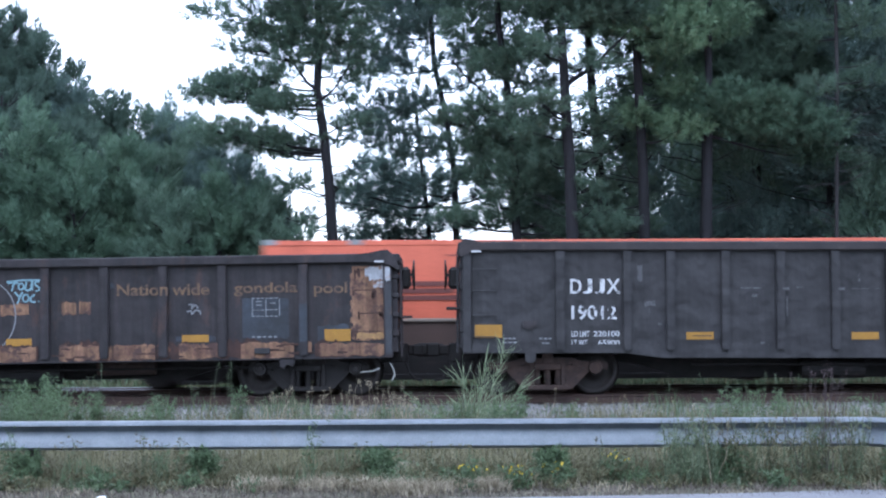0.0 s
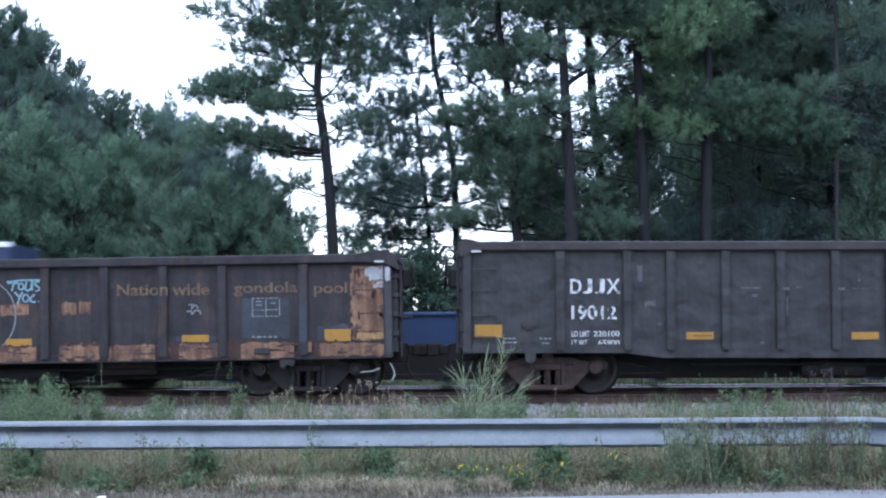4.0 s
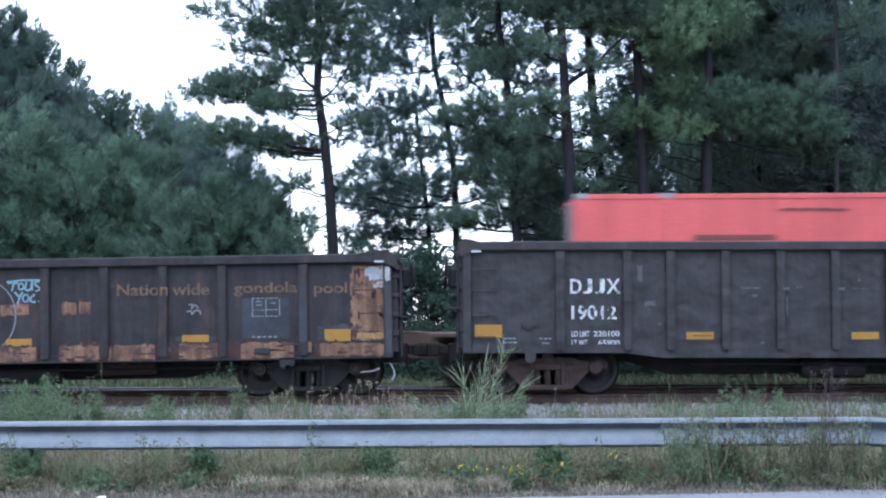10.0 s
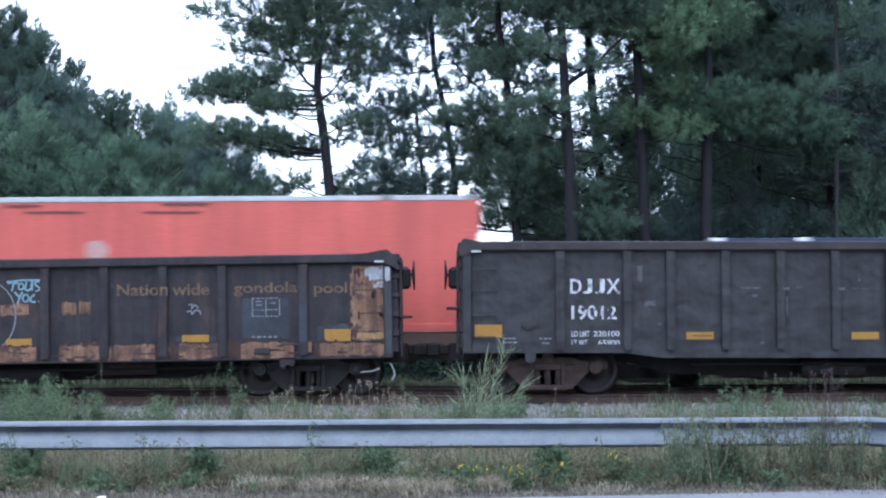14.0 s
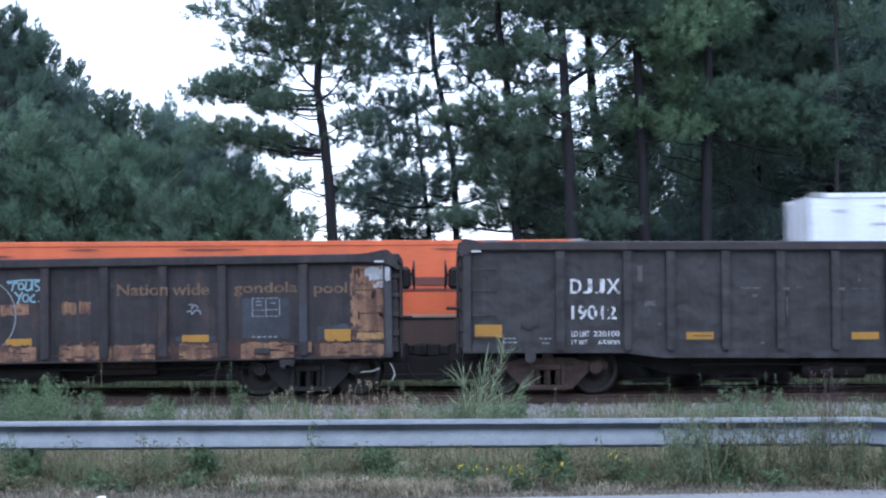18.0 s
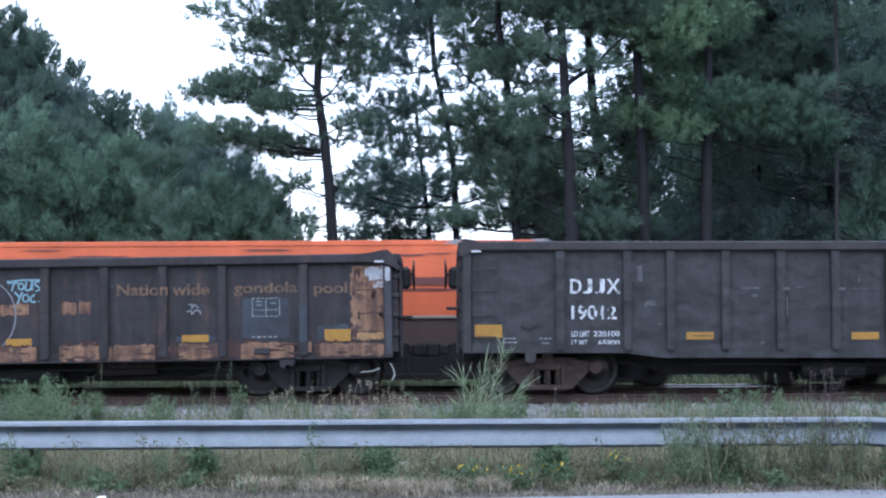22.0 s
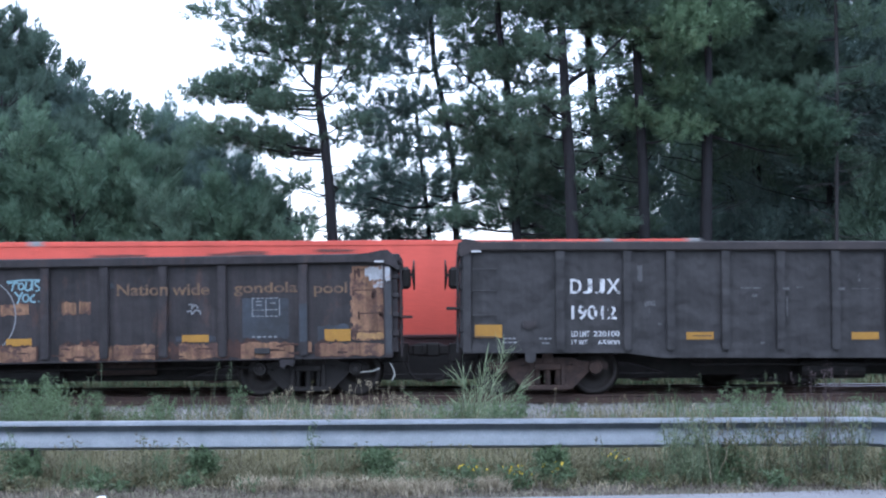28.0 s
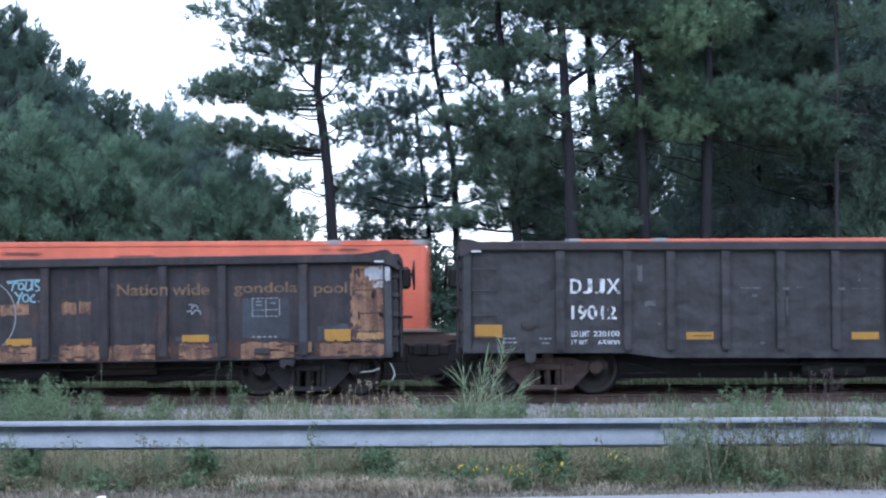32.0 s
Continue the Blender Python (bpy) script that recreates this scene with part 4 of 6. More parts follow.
PAINT = {
    "orange": container_paint("orange_container_paint", (0.630, 0.144, 0.077)),
    "bright": container_paint("bright_orange_paint", (0.648, 0.135, 0.045)),
    "red": container_paint("red_container_paint", (0.630, 0.095, 0.063)),
    "crimson": container_paint("crimson_container_paint", (0.600, 0.102, 0.094)),
    "coral": container_paint("coral_red_paint", (0.600, 0.118, 0.088)),
    "faint": container_paint("faint_grey_wear", (0.520, 0.525, 0.550)),
    "salmon": container_paint("faded_salmon_paint", (0.594, 0.198, 0.144)),
    "white": container_paint("white_container_paint", (0.738, 0.756, 0.792), 0.9, (0.450, 0.450, 0.477)),
    "navy": container_paint("navy_container_paint", (0.020, 0.032, 0.077)),
    "blue": container_paint("blue_container_paint", (0.058, 0.130, 0.360)),
    "dull_red": container_paint("dull_red_spray", (0.330, 0.075, 0.110)),
    "tealcar": container_paint("teal_blue_car_paint", (0.045, 0.110, 0.170)),
    "brown": container_paint("brown_car_paint", (0.090, 0.056, 0.045)),
    "maroon": container_paint("maroon_car_paint", (0.068, 0.027, 0.029)),
    "bluecar": container_paint("blue_car_paint", (0.027, 0.054, 0.135)),
    "pinkcar": container_paint("chalky_pink_car_paint", (0.27, 0.195, 0.19)),
    "rustcar": container_paint("rusty_car_paint", (0.117, 0.068, 0.050)),
    "sign": container_paint("yellow_sign_panel", (0.540, 0.378, 0.054), 0.9),
    "sign_dark": container_paint("black_sign_paint", (0.045, 0.041, 0.027)),
    "teal": container_paint("grey_teal_lettering", (0.215, 0.300, 0.315)),
    "aluminium": container_paint("pale_metal_rail", (0.495, 0.495, 0.495), 0.85),
    "deckedge": container_paint("pale_deck_edge", (0.270, 0.225, 0.180)),
    "scuff": container_paint("dark_scuffed_paint", (0.144, 0.045, 0.036)),
    "pale_mark": container_paint("pale_worn_mark", (0.558, 0.324, 0.288)),
    "tan": container_paint("tan_spray", (0.405, 0.342, 0.216)),
    "hinge": container_paint("grey_door_gear", (0.252, 0.252, 0.252)),
}
LEN, WID, HIGH = 16.15, 2.59, 2.90
_side_cache = {}


def container(label, paint, x_left, z0, sign=False, pale_rail=False):
    """A 53-foot domestic container; x_left is its left end when the clip starts, z0 the height of its underside."""
    m = PAINT[paint]
    c = thing("shipping_container", label, "container", pose(x_left, FAR_Y, z0), group="containers on the train")
    key = (paint, pale_rail)
    if key not in _side_cache:
        bm = B()
        n, xs = 72, []
        for k in range(n):
            a = 0.14 + (LEN - 0.28) * k / n
            w = (LEN - 0.28) / n
            xs += [(a, 0.0), (a + w * 0.30, 0.0), (a + w * 0.42, 0.010), (a + w * 0.88, 0.010)]
        xs.append((LEN - 0.14, 0.0))
        lo = [bm.verts.new((x, -WID / 2 + 0.012 + d, 0.16)) for x, d in xs]
        hi = [bm.verts.new((x, -WID / 2 + 0.012 + d, HIGH - 0.10)) for x, d in xs]
        for i in range(len(xs) - 1):
            bm.faces.new((lo[i], lo[i + 1], hi[i + 1], hi[i]))
        side = made("side_wall", bm, m)
        roof = made("roof", box(B(), 0.05, LEN - 0.05, -WID / 2 + 0.05, WID / 2 - 0.05, HIGH - 0.05, HIGH - 0.02), m)
        rail_m = PAINT["aluminium"] if pale_rail else m
        trail = made("top_rail", box(B(), 0.1, LEN - 0.1, -WID / 2, -WID / 2 + 0.07, HIGH - 0.11, HIGH, 0.01), rail_m)
        brail = made("bottom_rail", box(B(), 0.1, LEN - 0.1, -WID / 2, -WID / 2 + 0.10, 0.0, 0.16, 0.01), m)
        post = made("corner_post", box(B(), 0.0, 0.14, -WID / 2 - 0.002, -WID / 2 + 0.14, 0.0, HIGH, 0.012), m)
        mid = made("stacking_post", box(B(), -0.10, 0.10, -WID / 2 - 0.003, -WID / 2 + 0.05, 0.0, HIGH + 0.002, 0.01), m)
        end = made("front_wall", box(B(), LEN - 0.05, LEN - 0.01, -WID / 2 + 0.12, WID / 2 - 0.12, 0.06, HIGH - 0.06), m)
        door = made("door", box(B(), 0.01, 0.05, -WID / 2 + 0.12, -0.005, 0.08, HIGH - 0.08, 0.008), m)
        lock = made("lock_rod", rod(B(), (-0.015, 0, 0.1), (-0.015, 0, HIGH - 0.1), 0.018), PAINT["hinge"])
        base = made("floor_frame", box(B(), 0.1, LEN - 0.1, -WID / 2 + 0.10, WID / 2 - 0.10, 0.03, 0.15), m)
        _side_cache[key] = (side, roof, trail, brail, post, mid, end, door, lock, base)
    side, roof, trail, brail, post, mid, end, door, lock, base = _side_cache[key]
    turn = pose(LEN, 0, 0, 0, 0, 180)
    for mm in (pose(0, 0, 0), turn):
        part("side_wall", side, None, c, m=mm)
        part("top_rail", trail, None, c, m=mm)
        part("bottom_rail", brail, None, c, m=mm)
        part("corner_post", post, None, c, m=mm)
        part("corner_post", post, None, c, m=mm @ pose(LEN - 0.14, 0, 0))
        for x in (1.98, LEN - 1.98):
            part("stacking_post", mid, None, c, m=mm @ pose(x, 0, 0))
    part("roof", roof, None, c)
    part("floor_frame", base, None, c)
    part("front_wall", end, None, c)
    for mm in (pose(0, 0, 0), pose(0, 1.205, 0)):
        d = part("door", door, None, c, m=mm)
        for y in (-0.95, -0.35):
            part("lock_rod", lock, None, d, m=pose(0, y, 0))
    cast = PAINT["white"] if paint == "navy" else PAINT["hinge"]
    for x in (0.0, 1.83, LEN - 2.13, LEN - 0.30):
        part("corner_casting", box(B(), x, x + 0.30, -WID / 2 - 0.006, -WID / 2 + 0.16, HIGH - 0.10, HIGH + 0.012, 0.01), cast, c)
    y = -WID / 2 - 0.003
    r = random.Random(int(abs(x_left) * 10))
    worn = PAINT[{"white": "faint", "navy": "bluecar", "blue": "navy"}.get(paint, "scuff")]
    if paint in ("orange", "red", "crimson", "salmon", "bright", "coral"):
        for k in range(3):
            plate(c, "stencil_bar", 2.55, 4.30 - 0.2 * (k == 1), 1.62 + 0.15 * k, 1.72 + 0.15 * k, y, PAINT["scuff"], "dark plain lettering bars", t=0.003)
        disc = [(8.0 + 0.26 * math.cos(k * 0.449) * r.uniform(0.8, 1.05), 1.76 + 0.24 * math.sin(k * 0.449) * r.uniform(0.8, 1.05)) for k in range(14)]
        part("emblem", prism(B(), disc, y, y + 0.003), PAINT["pale_mark"], c, "pale worn round emblem")
    if paint == "bright":
        plate(c, "stencil_bar", 11.9, 14.1, 1.94, 2.11, y, PAINT["scuff"], "dark worn band", t=0.003)
        plate(c, "stencil_bar", 11.6, 14.3, 1.82, 1.87, y, PAINT["scuff"], "dark worn line", t=0.003)
    if paint == "white":
        for x, w, z in ((0.5, 0.25, 2.5), (1.3, 0.7, 2.22), (1.4, 0.3, 2.6), (3.8, 1.0, 2.45), (13.9, 0.4, 2.6)):
            plate(c, "stencil_bar", x, x + w, z, z + 0.05, y, PAINT["faint"], t=0.003)
    for k in range(5):
        x = r.uniform(0.5, LEN - 2.0)
        z = HIGH - r.uniform(0.18, 0.4)
        ragged(c, "scuff_mark", x, x + r.uniform(0.4, 1.3), z, z + r.uniform(0.04, 0.09), y + 0.002, worn, seed=r.randrange(999), jag=0.03, t=0.002)
    if sign:
        y = -WID / 2 - 0.004
        p = plate(c, "sign_panel", 9.75, 13.35, 2.05, 2.62, y, PAINT["sign"], "yellow panel with dark plain lettering shapes")
        for z in (2.08, 2.57):
            plate(p, "border", 9.80, 13.30, z, z + 0.02, y - 0.008, PAINT["sign_dark"])
        for k, (a, w) in enumerate(((10.45, 0.22), (10.80, 0.24), (11.22, 0.26), (11.60, 0.26), (11.96, 0.26), (12.32, 0.26))):
            plate(p, "letter_bar", a, a + 0.08, 2.20, 2.46, y - 0.008, PAINT["sign_dark"])
            if k % 3 != 2:
                plate(p, "letter_bar", a + w - 0.07, a + w, 2.20, 2.46 - 0.06 * (k % 2), y - 0.008, PAINT["sign_dark"])
            plate(p, "letter_bar", a + 0.08, a + w - 0.07, (2.20, 2.31, 2.40)[k % 3], (2.25, 2.36, 2.46)[k % 3], y - 0.0085, PAINT["sign_dark"])
        plate(p, "letter_bar", 9.95, 10.3, 2.38, 2.46, y - 0.008, PAINT["sign_dark"])
        plate(p, "letter_bar", 12.75, 13.2, 2.2, 2.34, y - 0.008, PAINT["sign_dark"])
        for k in range(7):
            plate(c, "letter_bar", 10.0 + k * 0.48, 10.38 + k * 0.48, 1.68, 1.82 + 0.04 * (k % 2), y, PAINT["teal"])
    return c


def well_car(label, paint, x_left, sill_top, edge=None, gap_l=3.1, gap_r=3.1):
    """One well unit; x_left is where its load's left end stands, sill_top the height of its side above the rail."""
    m = PAINT[paint]
    c = thing("well_car", label, "well car", pose(x_left, FAR_Y, RAIL_Z), group="cars of the train")
    a, b = -0.18, LEN + 0.18
    for s in (-1, 1):
        bm = B()
        lower = min(0.92, sill_top - 0.2)
        prism(bm, [(a - 0.3, lower), (b + 0.3, lower), (b + 0.3, sill_top - 0.03), (b - 0.1, sill_top), (a + 0.1, sill_top), (a - 0.3, sill_top - 0.03)], s * 1.36, s * 1.40)
        part("well_side", bm, m, c)
        # lower half in dark steel: the shade under the car put in its colour
        bm = prism(B(), [(a - 0.3, 0.35), (a + 0.5, 0.22), (b - 0.5, 0.22), (b + 0.3, 0.35), (b + 0.3, lower), (a - 0.3, lower)], s * 1.345, s * 1.385)
        part("lower_side", bm, M["steel_dark"], c, "lower side plate with shade put into its colour")
        bm = box(B(), a - 0.05, b + 0.05, s * 1.325, s * 1.46, sill_top, sill_top + 0.07, 0.012)
        part("top_sill", bm, PAINT[edge] if edge else m, c)
        bm = box(B(), a + 0.3, b - 0.3, s * 1.33, s * 1.47, 0.20, 0.32, 0.012)
        part("bottom_sill", bm, M["steel_dark"], c)
        st = made("stiffener", box(B(), -0.05, 0.05, s * 1.40, s * 1.45, lower, sill_top - 0.01, 0.008), m)
        for k in range(9):
            part("stiffener", st, None, c, m=pose(0.9 + k * (LEN - 1.8) / 8, 0, 0))
        if paint in ("bluecar", "brown"):
            plate(c, "reflector", 2.0, 2.35, 0.72, 0.88, -1.402 if s < 0 else 1.408, M["reflector"])
    for k in range(4):
        x = 1.2 + k * (LEN - 2.4) / 3
        part("cross_beam", box(B(), x - 0.15, x + 0.15, -1.34, 1.34, 0.14, 0.23, 0.01), m, c)
    for x, s, gap in ((a, -1, gap_l), (b, 1, gap_r)):
        w = gap / 2 if gap < 4 else 2.0
        bm = B()
        deck = min(sill_top, 1.52) - 0.10
        prism(bm, [(x, 0.75), (x + s * w, 0.95), (x + s * w, deck), (x, deck)], -1.05, 1.05)
        part("end_deck", box(B(), x, x + s * w, -1.30, 1.30, deck + 0.02, deck + 0.07, 0.012), PAINT[edge] if edge else m, c, "walkway plate at the car's end")
        part("end_platform", bm, m, c)
        part("bulkhead", box(B(), x, x + s * 0.08, -1.36, 1.36, 0.3, sill_top - 0.05), m, c)
        part("bolster_beam", box(B(), x + s * 0.2, x + s * w * 0.9, -1.30, 1.30, 1.02, 1.14, 0.02), m, c)
        if gap >= 4:
            coupler(c, x + s * 2.0, s, M["steel_dark"])
            for sy in (-1, 1):
                bm = B()
                rod(bm, (x + s * 1.9, sy * 1.25, 0.5), (x + s * 1.9, sy * 1.25, 1.9), 0.02)
                rod(bm, (x + s * 1.5, sy * 1.25, 0.5), (x + s * 1.5, sy * 1.25, 1.9), 0.02)
                for k in range(4):
                    rod(bm, (x + s * 1.5, sy * 1.25, 0.6 + k * 0.4), (x + s * 1.9, sy * 1.25, 0.6 + k * 0.4), 0.015)
                part("ladder", bm, m, c)
    truck(c, pose(a - (gap_l / 2 if gap_l < 4 else 1.3) + 0.1, 0, 0), KIT_DARK, spin=True)
    if gap_r >= 4:
        truck(c, pose(b + 1.2, 0, 0), KIT_DARK, spin=True)
    return c


def spine_car(label, paint, x_left, deck, gap_l=3.1, gap_r=3.1):
    """One platform of a flat spine car; deck is its height above the rail."""
    m = PAINT[paint]
    c = thing("spine_car", label, "flat car", pose(x_left, FAR_Y, RAIL_Z), group="cars of the train")
    part("spine", box(B(), -gap_l / 2, LEN + gap_r / 2, -0.42, 0.42, 0.62, deck - 0.02, 0.02), m, c)
    for s in (-1, 1):
        part("side_channel", box(B(), -0.3, LEN + 0.3, s * 1.18, s * 1.28, deck - 0.30, deck - 0.02, 0.012), m, c)
        part("deck_edge", box(B(), -0.3, LEN + 0.3, s * 1.16, s * 1.30, deck - 0.02, deck, 0.004), PAINT["deckedge"], c)
    arm = made("outrigger", box(B(), -0.14, 0.14, -1.18, 1.18, deck - 0.24, deck - 0.03, 0.02), m)
    for x in (0.3, 1.98, 5.0, LEN / 2, LEN - 5.0, LEN - 1.98, LEN - 0.3):
        part("outrigger", arm, None, c, m=pose(x, 0, 0))
    for x in (-gap_l * 0.28, LEN + gap_r * 0.28):
        part("walkway", box(B(), x - 0.5, x + 0.5, -1.2, 1.2, deck - 0.14, deck - 0.05, 0.01), m, c)
    truck(c, pose(-min(gap_l / 2, 1.55), 0, 0), KIT_DARK, spin=True)
    if gap_r >= 4:
        truck(c, pose(LEN + 1.3, 0, 0), KIT_DARK, spin=True)
        coupler(c, LEN + gap_r / 2 - 0.3, 1, M["steel_dark"])
    return c


def start_x(px, t, right=False):
    """Left end at the start, from an end's camera-view pixel column at time t."""
    x = (px - 784.0) / PX - (LEN if right else 0.0)
    return x - travel(t)


TRAIN = []
# (paint, end's pixel column, time, right end?, kind of car, car paint, side height, sign, label)
WELL, FLAT = 0.26, 1.22
CONSIST = [
    ("orange", 465, 0.0, False, "well", "brown", 1.42, False, "faded orange 53-foot container in a well car"),
    ("white", 1210, 1.0, True, "well", "tealcar", 1.12, True, "white 53-foot container with a yellow sign panel"),
    ("salmon", 580, 3.0, False, "well", "bluecar", 1.55, False, "faded salmon-orange 53-foot container in a blue well car"),
    (None, 978, 3.5, True, "well", "bluecar", 1.55, False, ""),
    ("navy", 680, 5.5, False, "well", "bluecar", 1.55, False, "navy blue 53-foot container in a blue well car"),
    ("red", 755, 6.0, True, "well", "brown", 1.50, False, "red-orange 53-foot container in a brown well car"),
    ("orange", 113, 8.0, False, "well", "maroon", 1.05, False, "weathered orange 53-foot container with scraped top"),
    ("crimson", 1043, 9.0, True, "flat", "rustcar", FLAT, False, "crimson 53-foot container on a flat spine car"),
    (None, 1005 - 278, 10.0, True, "flat", "rustcar", FLAT, False, ""),
    ("white", 373, 12.0, False, "flat", "rustcar", FLAT, True, "white 53-foot container with a yellow sign panel"),
    ("navy", 640, 12.5, True, "well", "pinkcar", 1.50, False, "navy blue 53-foot container in a chalky pink well car"),
    ("coral", 158, 14.5, False, "flat", "rustcar", FLAT, False, "coral red 53-foot container with a pale top rail"),
    (None, 158 - 278, 14.5, True, "flat", "rustcar", FLAT, False, ""),
    ("white", 143, 17.0, False, "flat", "rustcar", FLAT, True, "white 53-foot container with a yellow sign panel"),
    ("bright", 1035, 18.0, True, "well", "brown", 1.50, False, "bright orange 53-foot container in a brown well car"),
    ("bright", 645, 20.0, False, "well", "brown", 1.66, False, "bright orange 53-foot container in a brown well car"),
    ("blue", 308, 21.0, False, "well", "rustcar", 1.40, False, "blue 53-foot container with graffiti, in a rusty well car"),
    ("bright", 970, 22.0, True, "well", "brown", 1.48, False, "bright orange 53-foot container in a brown well car"),
    ("white", 618, 23.0, True, "well", "brown", 1.48, False, "plain white 53-foot container in a brown well car"),
    ("white", 125, 25.0, False, "well", "brown", 1.48, False, "plain white 53-foot container in a brown well car"),
    ("navy", 1260, 27.5, False, "well", "brown", 1.50, False, "navy blue 53-foot container in a well car"),
    ("red", 1240, 28.0, True, "well", "maroon", 1.08, False, "red 53-foot container in a dark well car"),
    ("salmon", 322, 30.0, False, "well", "brown", 1.46, False, "faded salmon 53-foot container in a brown well car"),
    ("orange", 1220, 31.0, True, "well", "pinkcar", 1.46, False, "orange 53-foot container in a chalky pink well car"),
    ("orange", 755, 32.0, True, "well", "brown", 1.20, False, "orange 53-foot container in a brown well car"),
]
_x = [start_x(px, t, r) for _, px, t, r, *_ in CONSIST]
for _i, (paint, px, t, r, kind, car_paint, side_h, sign, label) in enumerate(CONSIST):
    x = _x[_i]
    gap_r = _x[_i - 1] - (x + LEN) if _i else 3.1
    gap_l = x - (_x[_i + 1] + LEN) if _i + 1 < len(CONSIST) else 3.1
    if kind == "well":
        tint = {"brown": "brown", "maroon": "dark maroon", "tealcar": "teal blue", "bluecar": "dark blue", "pinkcar": "chalky pink", "rustcar": "rusty brown"}[car_paint]
        state = "loaded with one container" if paint else "running empty"
        car = well_car(tint + " well car on the main track, " + state, car_paint, x, side_h, "deckedge" if car_paint == "brown" else None, gap_l, gap_r)
    else:
        state = "loaded with one container" if paint else "running empty"
        car = spine_car("rusty brown flat spine car, " + state, car_paint, x, side_h, gap_l, gap_r)
    TRAIN.append((car, x, RAIL_Z))
    if paint:
        z0 = RAIL_Z + (WELL if kind == "well" else FLAT)
        box_ = container(label, paint, x, z0, sign, paint == "coral")
        TRAIN.append((box_, x, z0))
        if paint == "blue":
            for k, (a, b, lo, hi, p) in enumerate(((0.02, 0.30, 2.3, 2.75, "scuff"), (0.4, 1.4, 2.55, 2.8, "navy"), (1.5, 2.2, 2.6, 2.80, "hinge"), (3.6, 4.9, 2.70, 2.80, "hinge"), (5.3, 5.75, 1.35, 1.95, "dull_red"), (5.6, 6.1, 1.45, 1.7, "dull_red"), (5.2, 5.8, 1.02, 1.25, "faint"), (4.2, 5.0, 1.02, 1.2, "tan"), (4.6, 5.3, 2.42, 2.62, "faint"), (LEN - 0.4, LEN - 0.02, 2.2, 2.85, "dull_red"))):
                ragged(box_, "spray_patch", a, b, lo, hi, -WID / 2 - 0.004, PAINT[p], "sprayed graffiti patch", seed=700 + k, jag=0.08, t=0.003)


def motions():
    times = [k * 1.0 for k in range(33)]
    for ob, x, z in TRAIN:
        walk(ob, [(t, pose(x + travel(t), FAR_Y, z)) for t in times])
    # all wheels turn alike: one spin for each end of a truck
    spins = {}
    for w, x in SPUN:
        if x not in spins:
            walk(w, [(k / FPS, pose(x, 0, WHEEL_R) @ Matrix.Rotation(TRAVEL[k] / WHEEL_R, 4, 'Y')) for k in range(961)])
            spins[x] = w.animation_data
        else:
            w.rotation_mode = "QUATERNION"
            w.animation_data_create()
            w.animation_data.action = spins[x].action
            w.animation_data.action_slot = spins[x].action_slot


# ---- pine trees ----
def trunk_mesh(path, r0, r1, seg=9):
    """A tapered tube along the path."""
    bm = B()
    rings = []
    for i, p in enumerate(path):
        p = Vector(p)
        r = r0 + (r1 - r0) * (p.z - path[0][2]) / max(0.1, path[-1][2] - path[0][2])
        rings.append([bm.verts.new(p + Vector((math.cos(6.2832 * k / seg), math.sin(6.2832 * k / seg), 0)) * r * RNG.uniform(0.93, 1.07)) for k in range(seg)])
    for a, b in zip(rings, rings[1:]):
        for k in range(seg):
            f = bm.faces.new((a[k], a[(k + 1) % seg], b[(k + 1) % seg], b[k]))
            f.smooth = True
    bm.faces.new(rings[-1])
    return bm


def branch_tris(a, b, r0, r1, sag=0.15, seg=5):
    """A bent thin limb as quads: corners (n, 4, 3)."""
    a, b = np.array(a, float), np.array(b, float)
    n = 5
    pts = [a + (b - a) * t + np.array([0, 0, -sag * 4 * t * (1 - t)]) + RNG.normal(0, 0.03, 3) * (0 < t < 1) for t in np.linspace(0, 1, n)]
    d = unit(b - a)
    u = unit(np.cross(d, [0.3, 0.2, 1.0]))
    v = np.cross(d, u)
    rings = []
    for i, p in enumerate(pts):
        r = r0 + (r1 - r0) * i / (n - 1)
        rings.append([p + r * (math.cos(6.2832 * k / seg) * u + math.sin(6.2832 * k / seg) * v) for k in range(seg)])
    out = []
    for p, q in zip(rings, rings[1:]):
        for k in range(seg):
            out.append([p[k], p[(k + 1) % seg], q[(k + 1) % seg], q[k]])
    return out


def trunk_at(path, z):
    zs = [p[2] for p in path]
    return np.array([np.interp(z, zs, [p[k] for p in path]) for k in (0, 1)] + [z])


